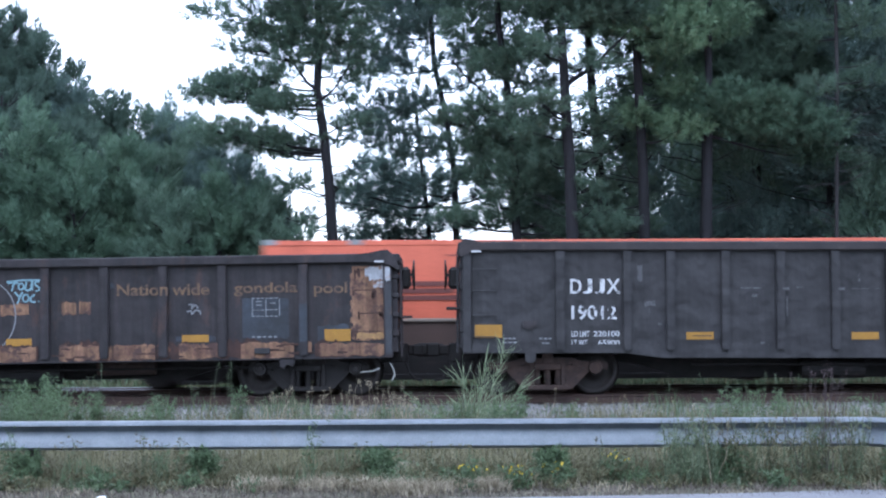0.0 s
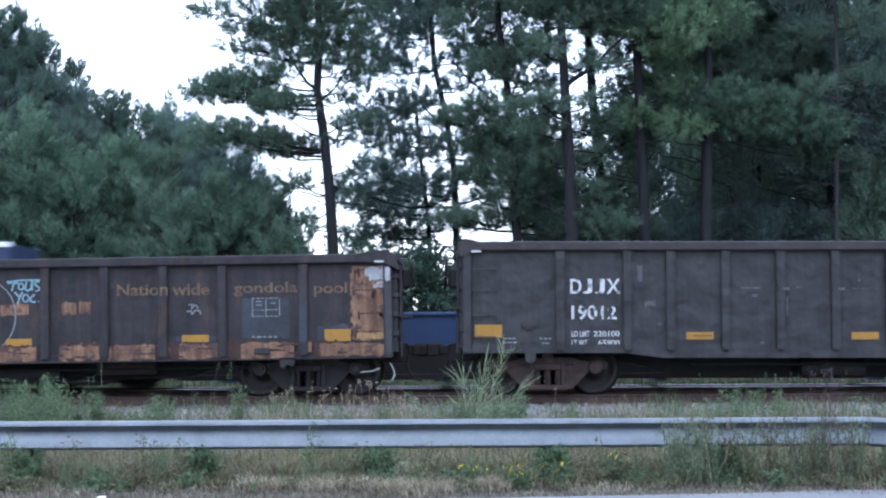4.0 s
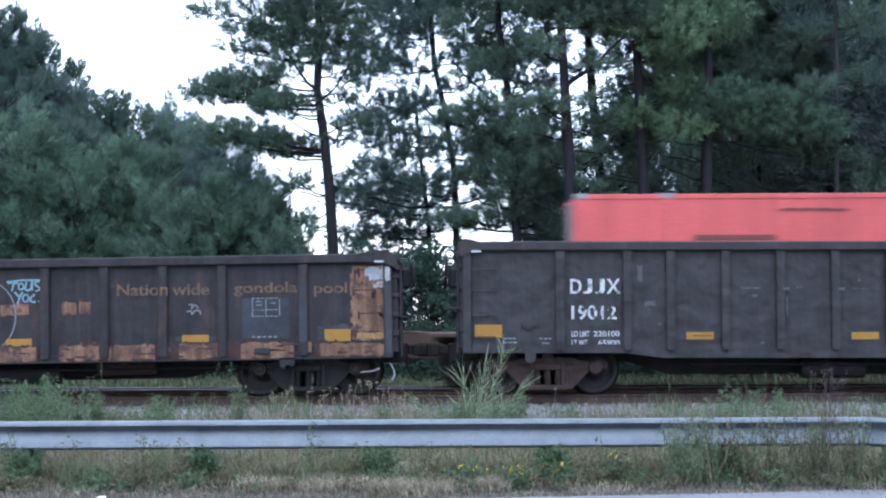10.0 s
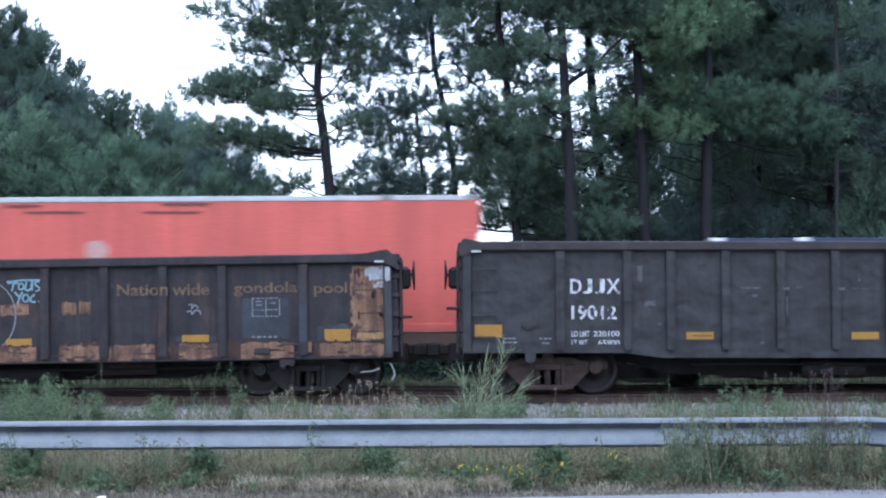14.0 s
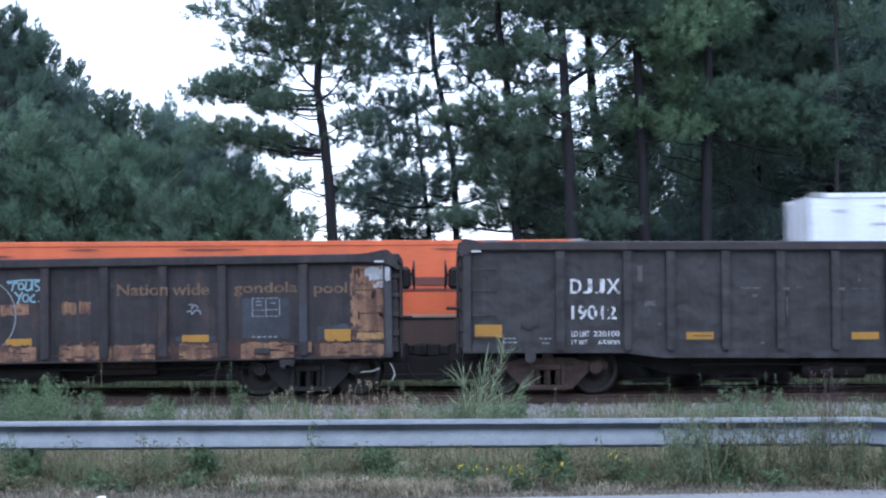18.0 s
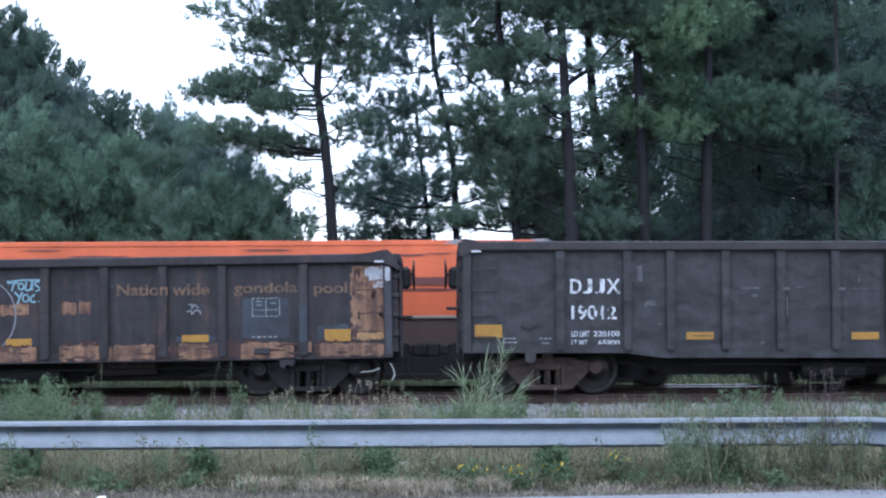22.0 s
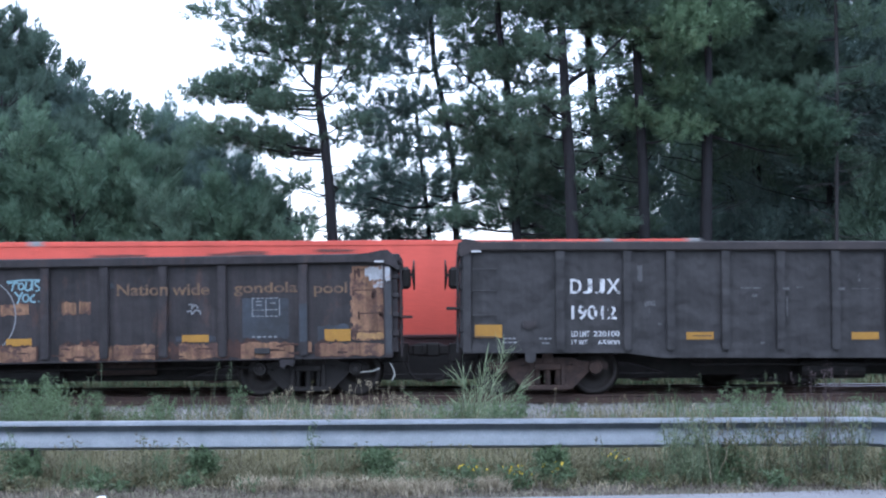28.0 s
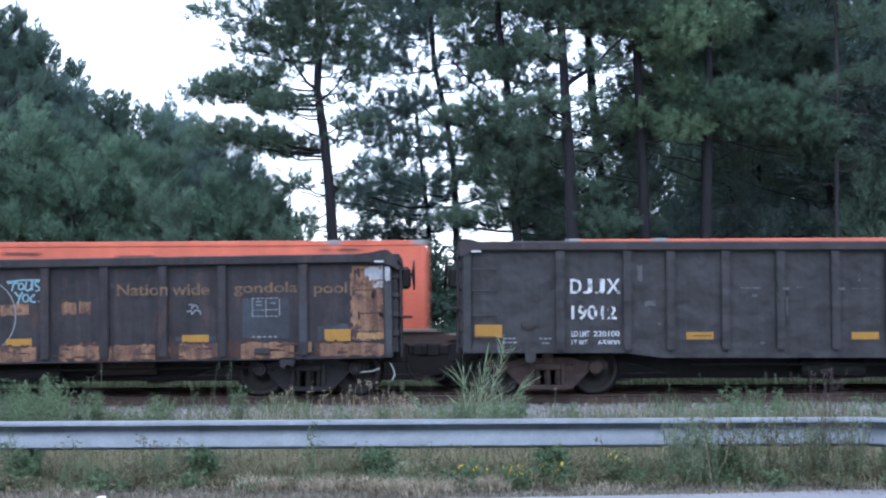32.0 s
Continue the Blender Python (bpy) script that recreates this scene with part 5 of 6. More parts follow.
def tall_pine(label, x, y, path, limbs, r0, top, mat="needle", dens=1.0, twigs=10, high=True, seed=1, bark="bark", forks=(), droop=-0.13):
    """A tall pine: limbs are (sideways, height, half width, half height) of its foliage pads."""
    rng = np.random.default_rng(seed)
    t = thing("pine_tree", label, "tree", pose(x, y, 0.2), group="pines behind the tracks")
    pts = [(0.05 - (path[1][0] - path[0][0]), 0, -0.2)] + [(p, 0, z - 0.2) for p, z in path]
    lean = (path[-1][0] - path[-2][0]) / (path[-1][1] - path[-2][1])
    pts.append((path[-1][0] + lean * (top - path[-1][1]), 0, top - 0.2))
    part("trunk", trunk_mesh(pts, r0, 0.05), M[bark], t, "pale bare trunk" if bark == "bark_pale" else "brown pine trunk")
    quads, cs, ws = [], [], []
    pads = [(a, z - 0.2, b * 1.25, h * 1.5) for a, z, b, h in limbs]
    if high:
        for k in range(9):
            z = 11.3 + (top - 11.3) * k / 9
            w = 1.5 * (1 - k / 11)
            pads.append((trunk_at(pts, z)[0] + rng.uniform(-1, 1) * w, z, 0.9 * w + 0.2, 0.45))
    for a, z, rx, rz in pads:
        dy = rng.uniform(-0.9, 0.9)
        tip = np.array([a, dy, z - rz * 0.2])
        off = abs(a - trunk_at(pts, z)[0])
        root = trunk_at(pts, max(1.5, z - 0.15 + droop * off))
        quads = branch_tris(root, tip, 0.024 + 0.008 * off, 0.012, sag=0.05 + 0.03 * off)
        for k in range(3):
            e = tip + np.array([rng.uniform(-1, 1) * rx, rng.uniform(-0.6, 0.6) * rx, rng.uniform(-0.4, 0.6) * rz])
            quads += branch_tris(root + (tip - root) * rng.uniform(0.45, 0.9), e, 0.018, 0.008, sag=-0.04, seg=4)
        soup("limb", quads, M["bark"], 4, t)
        n = max(9, int(dens * (0.45 if z > 11.3 else 1.0) * (8 + 53 * rx * rx * (0.45 + rz))))
        p = unit(rng.normal(size=(n, 3))) * rng.uniform(0.15, 1.0, (n, 1)) ** 0.5
        # the pad is lumpy: its rim comes and goes round the bough
        turn = np.arctan2(p[:, 1], p[:, 0])
        rim = 0.82 + 0.2 * np.sin(3 * turn + rng.uniform(0, 6.28)) + 0.14 * np.sin(7 * turn + rng.uniform(0, 6.28))
        q = tip + p * np.stack([rx * rim, 0.8 * rx * rim, np.full(n, max(0.12, rz * 0.8))], 1)
        cs.append(q)
        ws.append(unit(p * np.array([1.2, 1.2, 0.3]) + np.array([0, 0, 0.5])))
        if off > 1.0:
            m = max(4, int(n * 0.2))
            t_ = rng.uniform(0.4, 0.95, (m, 1))
            cs.append(root + (tip - root) * t_ + rng.normal(size=(m, 3)) * np.array([0.12, 0.25, 0.10]) + np.array([0, 0, 0.08]))
            ws.append(unit(rng.normal(size=(m, 3)) * 0.5 + np.array([0, 0, 0.8])))
    # stout bare limbs that show against the sky
    for z, dx, z1, r in forks:
        root = trunk_at(pts, z - 0.2)
        tip = np.array([root[0] + dx, rng.uniform(-0.4, 0.4), z1 - 0.2])
        quads = branch_tris(root, tip, r, r * 0.35, sag=0.12, seg=6)
        for k in range(4):
            p = root + (tip - root) * rng.uniform(0.4, 0.95)
            quads += branch_tris(p, p + np.array([math.copysign(rng.uniform(0.15, 0.6), dx), rng.uniform(-0.3, 0.3), rng.uniform(-0.3, 0.4)]), r * 0.35, r * 0.12, 0.03, 4)
        soup("limb", quads, M[bark], 4, t)
    # bare dead twigs on the lower trunk
    for k in range(twigs):
        quads = []
        z = rng.uniform(3.0, 8.5)
        s = rng.choice((-1, 1))
        root = trunk_at(pts, z)
        tip = root + np.array([s * rng.uniform(0.4, 1.4), rng.uniform(-0.5, 0.5), rng.uniform(-0.1, 0.5)])
        quads += branch_tris(root, tip, 0.018, 0.006, sag=0.05, seg=4)
        for j in range(3):
            p = root + (tip - root) * rng.uniform(0.4, 0.95)
            quads += branch_tris(p, p + np.array([s * rng.uniform(0.1, 0.5), rng.uniform(-0.3, 0.3), rng.uniform(-0.25, 0.3)]), 0.008, 0.004, sag=0.02, seg=3)
        soup("dead_branch", quads, M[bark], 4, t)
    c = np.concatenate(cs)
    tri = shoots(c, np.concatenate(ws), rng.uniform(0.26, 0.44, len(c)), 52, 0.022, rng, 1.35)
    soup("crown", tri, M[mat], 3, t)
    return t


def dense_pine(label, x, y, top, base, radius, mat="needle_light", lobes=60, seed=1, per=120, size=0.52, group="young pines behind the tracks"):
    """A full-crowned pine whose crown is a heap of upswept needle clumps."""
    rng = np.random.default_rng(seed)
    t = thing("pine_tree", label, "tree", pose(x, y, 0.2), group=group)
    part("trunk", trunk_mesh([(0, 0, -0.2), (0.05, 0, top * 0.4), (0, 0, top - 0.4)], 0.05 + 0.012 * top, 0.03, 7), M["bark"], t)
    # boughs in uneven whorls over the crown, each a tuft of upswept shoots, dark gaps between them
    boughs = max(8, int(lobes / 7))
    u = (np.arange(boughs) + rng.uniform(0, 1, boughs)) / boughs
    a = np.arange(boughs) * 2.39996 + rng.uniform(-0.5, 0.5, boughs)
    phase = rng.uniform(0, 6.28, 4)
    lump = 0.92 + 0.12 * np.sin(3 * a + 9 * u + phase[0]) + 0.10 * np.sin(23 * u + phase[1]) + rng.uniform(-0.26, 0.12, boughs)
    rr = radius * (np.sqrt(1 - u ** 2.8) * 0.95 + 0.05) * lump
    hub = np.stack([rr * np.cos(a), rr * np.sin(a), base + (top - base) * u + 0.12 - 0.4 * size], 1)
    way = unit(np.stack([np.cos(a) * (1 - u) * 0.8, np.sin(a) * (1 - u) * 0.8, np.full(boughs, 0.9)], 1))
    n = boughs * 7
    hub, way = np.repeat(hub, 7, axis=0), np.repeat(way, 7, axis=0)
    off = rng.normal(size=(n, 3)) * np.array([0.46, 0.46, 0.34]) * size
    c = hub + off
    w = unit(way + off / size * 0.75 + 0.10 * rng.normal(size=(n, 3)))
    z = size * rng.uniform(0.7, 1.25, n)
    quads = []
    for k in range(0, n, 6):
        quads += branch_tris((0, 0, max(0.2, c[k][2] - 0.6)), c[k], 0.03, 0.012, 0.1, 4)
    # thin inner foliage that closes the crown
    m = int(n * 0.45)
    u = rng.uniform(0, 0.96, m)
    a = rng.uniform(0, 6.2832, m)
    rr = radius * np.sqrt(1 - u ** 2.2) * rng.uniform(0.25, 0.72, m)
    c2 = np.stack([rr * np.cos(a), rr * np.sin(a), base + (top - base) * u - 0.2 - 0.6 * size], 1)
    w2 = unit(np.stack([np.cos(a), np.sin(a), np.full(m, 0.6)], 1))
    tri = np.concatenate([puffs(c, w, z, per, 0.016 + 0.034 * size, rng), puffs(c2, w2, np.full(m, size * 1.5), 40, 0.11 * size, rng)])
    tagged(soup("branching", quads, M["bark"], 4, t), kind="stuff")
    soup("crown", tri, M[mat], 3, t)
    return t


TALL = [
    ("tall pine with a straight brown trunk and ragged flat boughs", dict(x=-3.00, y=46.0, path=[(0.0, 4.3), (-0.08, 5.7), (-0.2, 6.9), (-0.4, 8.3), (-0.34, 9.8), (-0.43, 11.6)],
     limbs=[(-3.3, 10.5, 0.6, 0.2), (-2.4, 10.0, 0.6, 0.2), (-2.6, 9.5, 0.4, 0.2), (-0.4, 10.1, 1.2, 0.7), (-1.5, 10.2, 0.9, 0.6), (-1.3, 9.3, 1.1, 0.4), (0.3, 9.8, 0.8, 0.6), (0.5, 8.9, 0.6, 0.3), (-3.3, 8.4, 0.8, 0.3), (-2.3, 8.3, 0.8, 0.3), (-1.3, 7.8, 0.8, 0.3), (0.2, 8.1, 0.4, 0.2), (-2.9, 7.1, 0.6, 0.2), (-2.0, 7.0, 0.8, 0.3), (-1.0, 6.8, 0.7, 0.2), (0.1, 7.0, 0.3, 0.2), (-1.0, 5.7, 0.6, 0.2), (-0.7, 4.7, 0.4, 0.2), (0.5, 7.4, 0.6, 0.2), (0.2, 5.7, 0.4, 0.1), (-0.4, 11.2, 1.8, 0.8), (-1.7, 11.3, 1.1, 0.6), (-3.65, 8.35, 0.45, 0.18), (-3.1, 8.65, 0.4, 0.15), (-2.7, 8.5, 0.7, 0.25), (-1.9, 8.65, 0.6, 0.2), (-1.5, 7.9, 0.7, 0.25), (-3.2, 7.2, 0.6, 0.2), (-2.6, 6.95, 0.9, 0.22), (-1.7, 6.75, 0.7, 0.2)], r0=0.19, top=15.5, seed=11, twigs=20, forks=[(6.6, -1.9, 7.2, 0.03), (7.0, -1.4, 7.9, 0.03), (5.4, -1.5, 6.2, 0.03), (8.0, 0.9, 9.0, 0.04), (5.0, -1.2, 4.8, 0.03), (8.3, -0.9, 9.6, 0.05)])),
    ("slender pine with a thin forked trunk", dict(x=0.39, y=49.0, path=[(0.0, 4.5), (-0.05, 6.4), (-0.29, 8.0), (-0.62, 9.5), (-0.78, 11.9)],
     limbs=[(-2.6, 9.7, 0.9, 0.7), (-1.9, 10.6, 1.0, 0.7), (-1.2, 9.5, 0.7, 0.5), (-0.8, 10.8, 1.0, 0.6), (-1.9, 8.3, 0.9, 0.4), (-1.1, 8.5, 0.7, 0.3), (-2.7, 7.8, 0.6, 0.2), (-2.1, 7.4, 0.9, 0.4), (-1.1, 7.0, 0.8, 0.4), (-0.1, 7.0, 0.7, 0.4), (-2.4, 6.4, 0.7, 0.2), (0.4, 6.2, 0.7, 0.2), (-0.6, 5.9, 0.7, 0.2), (-2.7, 5.8, 0.7, 0.2), (0.8, 5.7, 0.5, 0.2), (-1.4, 11.8, 1.5, 0.7), (-0.1, 11.9, 1.0, 0.7), (-0.3, 4.9, 0.5, 0.2), (0.4, 9.7, 0.6, 0.4), (0.3, 8.9, 0.6, 0.25), (0.6, 8.0, 0.5, 0.2), (-1.6, 6.0, 0.6, 0.25), (1.0, 7.0, 0.5, 0.25)], r0=0.12, top=15.0, seed=12, mat="needle_haze", forks=[(7.6, -1.1, 8.9, 0.045), (5.4, 1.4, 5.9, 0.03)])),
    ("small thin pine with sparse drooping boughs", dict(x=-0.43, y=54.0, path=[(0.0, 4.7), (-0.09, 5.8), (-0.27, 7.3), (-0.36, 8.3)],
     limbs=[(-1.3, 6.4, 0.9, 0.3), (-1.8, 5.7, 0.8, 0.3), (-0.8, 5.6, 0.8, 0.4), (-2.2, 5.1, 0.6, 0.3), (0.0, 6.7, 0.6, 0.3), (0.5, 6.0, 0.5, 0.2), (-1.1, 7.2, 0.7, 0.3), (-0.4, 5.0, 0.7, 0.3), (-0.6, 6.0, 0.8, 0.3), (0.9, 5.2, 0.6, 0.3), (-2.6, 5.9, 0.7, 0.3), (-1.4, 4.9, 0.9, 0.4), (-2.7, 4.6, 0.6, 0.3), (-1.9, 7.0, 0.6, 0.2)], r0=0.085, top=9.2, seed=13, high=False, mat="needle_haze")),
    ("tall pine with heavy layered boughs", dict(x=2.00, y=46.0, path=[(0.0, 4.3), (-0.11, 6.1), (-0.23, 8.4), (-0.46, 10.1), (-0.53, 11.6)],
     limbs=[(-1.3, 10.2, 0.7, 0.5), (-0.5, 9.8, 0.9, 0.7), (0.2, 9.2, 0.8, 0.6), (-0.8, 8.9, 0.7, 0.3), (0.7, 8.4, 0.5, 0.2), (-1.1, 7.7, 0.6, 0.2), (-1.8, 7.4, 0.6, 0.2), (-0.1, 7.1, 1.1, 0.4), (-1.0, 6.9, 0.8, 0.3), (0.7, 6.7, 0.8, 0.5), (0.1, 6.1, 1.0, 0.6), (1.0, 5.8, 0.7, 0.6), (-0.2, 5.2, 0.8, 0.5), (0.7, 4.8, 0.8, 0.5), (-1.0, 4.7, 0.6, 0.2), (1.5, 4.7, 0.6, 0.4), (-1.1, 6.0, 0.6, 0.2), (-1.8, 4.8, 0.4, 0.2), (-0.7, 11.2, 1.5, 0.6), (-0.3, 8.0, 0.6, 0.25), (0.9, 9.6, 0.6, 0.4), (0.6, 7.6, 0.5, 0.2), (-0.6, 6.4, 0.7, 0.3)], r0=0.16, top=15.5, seed=14, dens=1.5, forks=[(7.7, -1.5, 9.1, 0.05), (7.5, -1.2, 8.2, 0.04), (5.6, -1.3, 6.2, 0.035), (5.0, -1.6, 5.6, 0.03)])),
    ("tall pine with a thick bare dark trunk", dict(x=3.35, y=44.0, path=[(0.0, 4.2), (-0.04, 5.9), (-0.15, 7.7), (-0.22, 9.4), (-0.26, 11.2)],
     limbs=[(-0.8, 9.9, 0.5, 0.6), (0.2, 9.9, 0.6, 0.4), (-0.9, 9.0, 0.4, 0.3), (-0.8, 7.5, 0.7, 0.2), (0.4, 8.6, 0.4, 0.2), (-0.8, 6.9, 0.6, 0.2), (-0.2, 10.9, 1.6, 0.7), (-0.5, 10.3, 0.8, 0.5), (0.7, 10.3, 0.8, 0.5), (1.6, 10.2, 0.9, 0.5), (0.9, 9.9, 0.6, 0.4), (0.5, 7.6, 0.3, 0.15), (0.75, 8.6, 0.4, 0.2), (0.85, 7.2, 0.35, 0.2), (0.8, 4.5, 0.7, 0.4), (0.55, 7.0, 0.4, 0.25), (0.6, 6.2, 0.4, 0.3), (0.5, 5.5, 0.45, 0.3), (-0.6, 6.2, 0.5, 0.3)], r0=0.21, top=16.0, seed=15, dens=1.25, twigs=22, forks=[(8.1, 1.5, 9.3, 0.075), (7.2, -0.9, 7.9, 0.04)])),
    ("tall leaning pine with a dark forked trunk", dict(x=4.50, y=47.0, path=[(0.0, 4.3), (-0.14, 6.2), (-0.31, 8.1), (-0.42, 9.8), (-0.5, 11.8)],
     limbs=[(0.6, 10.4, 0.9, 0.6), (1.6, 9.5, 0.7, 0.5), (1.1, 7.7, 0.6, 0.3), (0.25, 9.4, 0.4, 0.2), (0.75, 8.5, 0.5, 0.25), (0.35, 8.1, 0.35, 0.2), (0.6, 7.0, 0.8, 0.5), (0.4, 5.7, 0.8, 0.5), (0.6, 4.8, 0.8, 0.5), (-0.7, 7.3, 0.4, 0.2), (-0.5, 6.4, 0.4, 0.2), (-0.5, 5.3, 0.5, 0.3), (-0.2, 11.5, 1.4, 0.6)], r0=0.20, top=16.0, seed=16, dens=1.3, twigs=26, forks=[(6.6, 1.2, 8.2, 0.05), (5.2, 0.8, 6.2, 0.04), (5.6, -0.9, 6.9, 0.03)])),
    ("broad pine with heavy boughs in a lit needle colour", dict(x=5.35, y=45.0, path=[(0.0, 4.2), (-0.03, 6.0), (-0.15, 8.7), (-0.21, 11.4)],
     limbs=[(0.6, 9.6, 1.0, 0.6), (1.3, 8.1, 0.9, 0.4), (0.1, 7.5, 0.9, 0.4), (1.5, 10.1, 1.2, 0.7), (0.1, 11.0, 1.5, 0.6), (0.6, 8.6, 0.7, 0.4), (-0.5, 10.2, 0.6, 0.4), (0.9, 7.0, 0.6, 0.3)], r0=0.19, top=16.0, seed=17, dens=1.5, mat="needle_lit")),
    ("broad pine with long spreading light green boughs", dict(x=6.95, y=44.7, path=[(0.0, 4.2), (0.05, 6.0), (0.1, 8.7), (0.15, 11.4)],
     limbs=[(0.7, 7.8, 0.9, 0.45), (1.65, 7.3, 0.9, 0.45), (-0.05, 7.3, 1.0, 0.4), (2.65, 7.0, 0.9, 0.4), (2.85, 6.4, 0.6, 0.25), (1.05, 7.0, 0.6, 0.3), (-0.5, 7.7, 0.6, 0.3), (0.2, 7.7, 0.6, 0.35), (2.1, 7.55, 0.6, 0.3)], r0=0.17, top=16.0, seed=18, dens=2.3, mat="needle_light", high=False, twigs=3, droop=0.22)),
    ("dark pine with heavy shaded boughs", dict(x=7.3, y=47.5, path=[(0.0, 4.2), (0.05, 6.0), (0.1, 8.7), (0.15, 11.4)],
     limbs=[(-0.2, 8.5, 0.9, 0.4), (1.0, 9.7, 1.4, 0.7), (2.5, 9.4, 1.2, 0.6), (0.0, 10.3, 0.9, 0.5), (1.6, 10.9, 1.5, 0.7), (3.3, 8.6, 1.0, 0.5), (2.2, 11.8, 1.5, 0.6), (1.2, 8.9, 0.9, 0.3)], r0=0.15, top=16.0, seed=20, dens=2.2, mat="needle")),
    ("thin pale dead-limbed pine at the wood's edge", dict(x=10.3, y=44.5, path=[(0.0, 3.0), (0.05, 6.0), (0.1, 8.7), (0.1, 10.0)],
     limbs=[(-0.5, 9.6, 0.7, 0.3), (0.8, 9.9, 0.9, 0.4), (0.9, 8.4, 0.6, 0.2), (-0.6, 8.0, 0.5, 0.2), (-0.3, 7.0, 0.5, 0.2), (0.4, 6.2, 0.5, 0.2)], r0=0.055, top=12.5, seed=19, dens=1.0, twigs=22, bark="bark_pale")),
]
for _label, _spec in TALL:
    tall_pine(_label, **_spec)

# full young pines left of the gap in the wood: x, y, top, base, radius
for _k, (x, y, top, base, rad, mt) in enumerate([
        (-11.0, 45.0, 7.4, 1.2, 1.5, 'needle_light'),
        (-8.8, 46.0, 6.8, 1.2, 1.4, 'needle_light'),
        (-6.0, 45.5, 5.7, 1.0, 1.4, 'needle_light'),
        (-9.7, 44.5, 5.9, 1.0, 1.2, 'needle_light'),
        (-7.2, 44.6, 5.3, 1.0, 1.2, 'needle'),
        (-5.0, 46.0, 4.9, 1.0, 1.0, 'needle'),
        (-11.9, 44.5, 5.9, 1.0, 1.4, 'needle_light'),
        (-8.0, 47.5, 6.6, 1.2, 1.4, 'needle'),
        (-4.2, 45.0, 4.3, 0.8, 0.8, 'needle'),
        (-14.6, 52.0, 11.7, 2.0, 2.6, 'needle_shade'),
        (-13.4, 52.0, 11.3, 2.0, 2.0, 'needle_shade'),
        (-12.5, 53.0, 10.7, 2.0, 1.6, 'needle_shade'),
        (-11.4, 52.0, 9.5, 2.0, 1.3, 'needle_haze'),
        (-10.3, 51.0, 8.7, 2.0, 1.4, 'needle_shade'),
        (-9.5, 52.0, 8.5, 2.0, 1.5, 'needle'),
        (-8.5, 53.0, 8.3, 2.0, 1.5, 'needle_haze'),
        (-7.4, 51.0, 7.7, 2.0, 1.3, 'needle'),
        (-6.5, 50.0, 7.2, 1.5, 1.1, 'needle_haze'),
        (-5.8, 49.0, 6.6, 1.5, 1.0, 'needle_haze'),
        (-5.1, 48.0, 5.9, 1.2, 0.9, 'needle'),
        (-4.7, 48.5, 5.3, 1.0, 0.8, 'needle_haze'),
        (-9.0, 56.0, 8.9, 7.0, 0.8, 'needle_haze'),
        (-10.7, 48.5, 7.5, 1.5, 1.8, 'needle_shade'),
        (-7.6, 49.0, 6.5, 1.2, 1.6, 'needle_haze'),
        (-12.5, 48.0, 8.7, 1.5, 1.8, 'needle_shade')]):
    dense_pine("back-row pine with shade put into its needle colour" if mt == "needle_shade" else "dense young pine with upswept green needle clumps", x, y, top, base, rad, mt, lobes=int(40 + 21 * rad * (top - base)), seed=40 + _k)

# dark wood to the right of the tall pines
for _k, (x, y, top, base, rad, mt) in enumerate([
        (9.2, 50.0, 14.5, 6.0, 2.8, "needle"), (11.2, 49.0, 15.0, 5.0, 3.2, "needle_haze"), (8.8, 52.0, 15.0, 7.5, 2.6, "needle"), (13.6, 47.0, 13.0, 4.0, 2.8, "needle_haze"),
        (8.2, 56.0, 8.0, 1.0, 2.2, "needle_haze"), (10.0, 57.0, 10.0, 1.0, 3.2, "needle_haze"), (13.5, 56.0, 11.0, 1.0, 3.2, "needle_haze"), (16.5, 52.0, 13.0, 2.0, 3.2, "needle_haze"),
        (10.6, 61.0, 16.5, 4.0, 3.2, "needle_haze"), (13.6, 60.0, 16.0, 4.0, 3.2, "needle_haze"), (17.5, 60.0, 15.0, 2.0, 3.2, "needle_haze"),
        (3.0, 50.0, 7.9, 1.5, 0.9, 'needle'), (3.4, 48.0, 6.2, 1.2, 0.8, 'needle_haze'), (5.4, 49.0, 8.4, 1.5, 0.9, 'needle_haze'), (4.6, 50.0, 5.7, 1.0, 0.8, 'needle_haze'),
        (9.2, 48.5, 5.2, 0.8, 1.8, "needle_haze"), (12.0, 46.5, 6.2, 0.8, 1.7, "needle"), (6.3, 49.0, 5.0, 0.6, 1.5, "needle_haze")]):
    dense_pine("dark full-crowned pine standing in the shade of the wood", x, y, top, base, rad, mt, lobes=int(40 + 9.5 * rad * (top - base)), seed=70 + _k, size=0.78, per=92, group="pines of the dark wood")


def shrub(x, y, h, r, mat="shrub", seed=1, label="dark green shrub at the edge of the wood"):
    rng = np.random.default_rng(seed)
    t = thing("shrub", label, "shrub", pose(x, y, 0.15), group="shrubs behind the tracks")
    quads, cs, ws = [], [], []
    for k in range(int(20 + 18 * r * h)):
        a = rng.uniform(0, 6.28)
        u = rng.uniform(0.05, 1)
        rr = r * math.sqrt(max(0.02, 1 - (u - 0.25) ** 2)) * rng.uniform(0.3, 1)
        c = np.array([rr * math.cos(a), rr * math.sin(a), h * u])
        if k % 2 == 0:
            quads += branch_tris((0, 0, 0), c, 0.02, 0.006, 0.0, 4)
        q, w = pad(*c, 0.35, 0.35, 0.28, 20, rng)
        cs.append(q)
        ws.append(w)
    soup("stem", quads, M["bark"], 4, t)
    soup("leaves", tufts(np.concatenate(cs), np.concatenate(ws), 0.12, 0.065, 8, 1.3, rng), M[mat], 3, t)


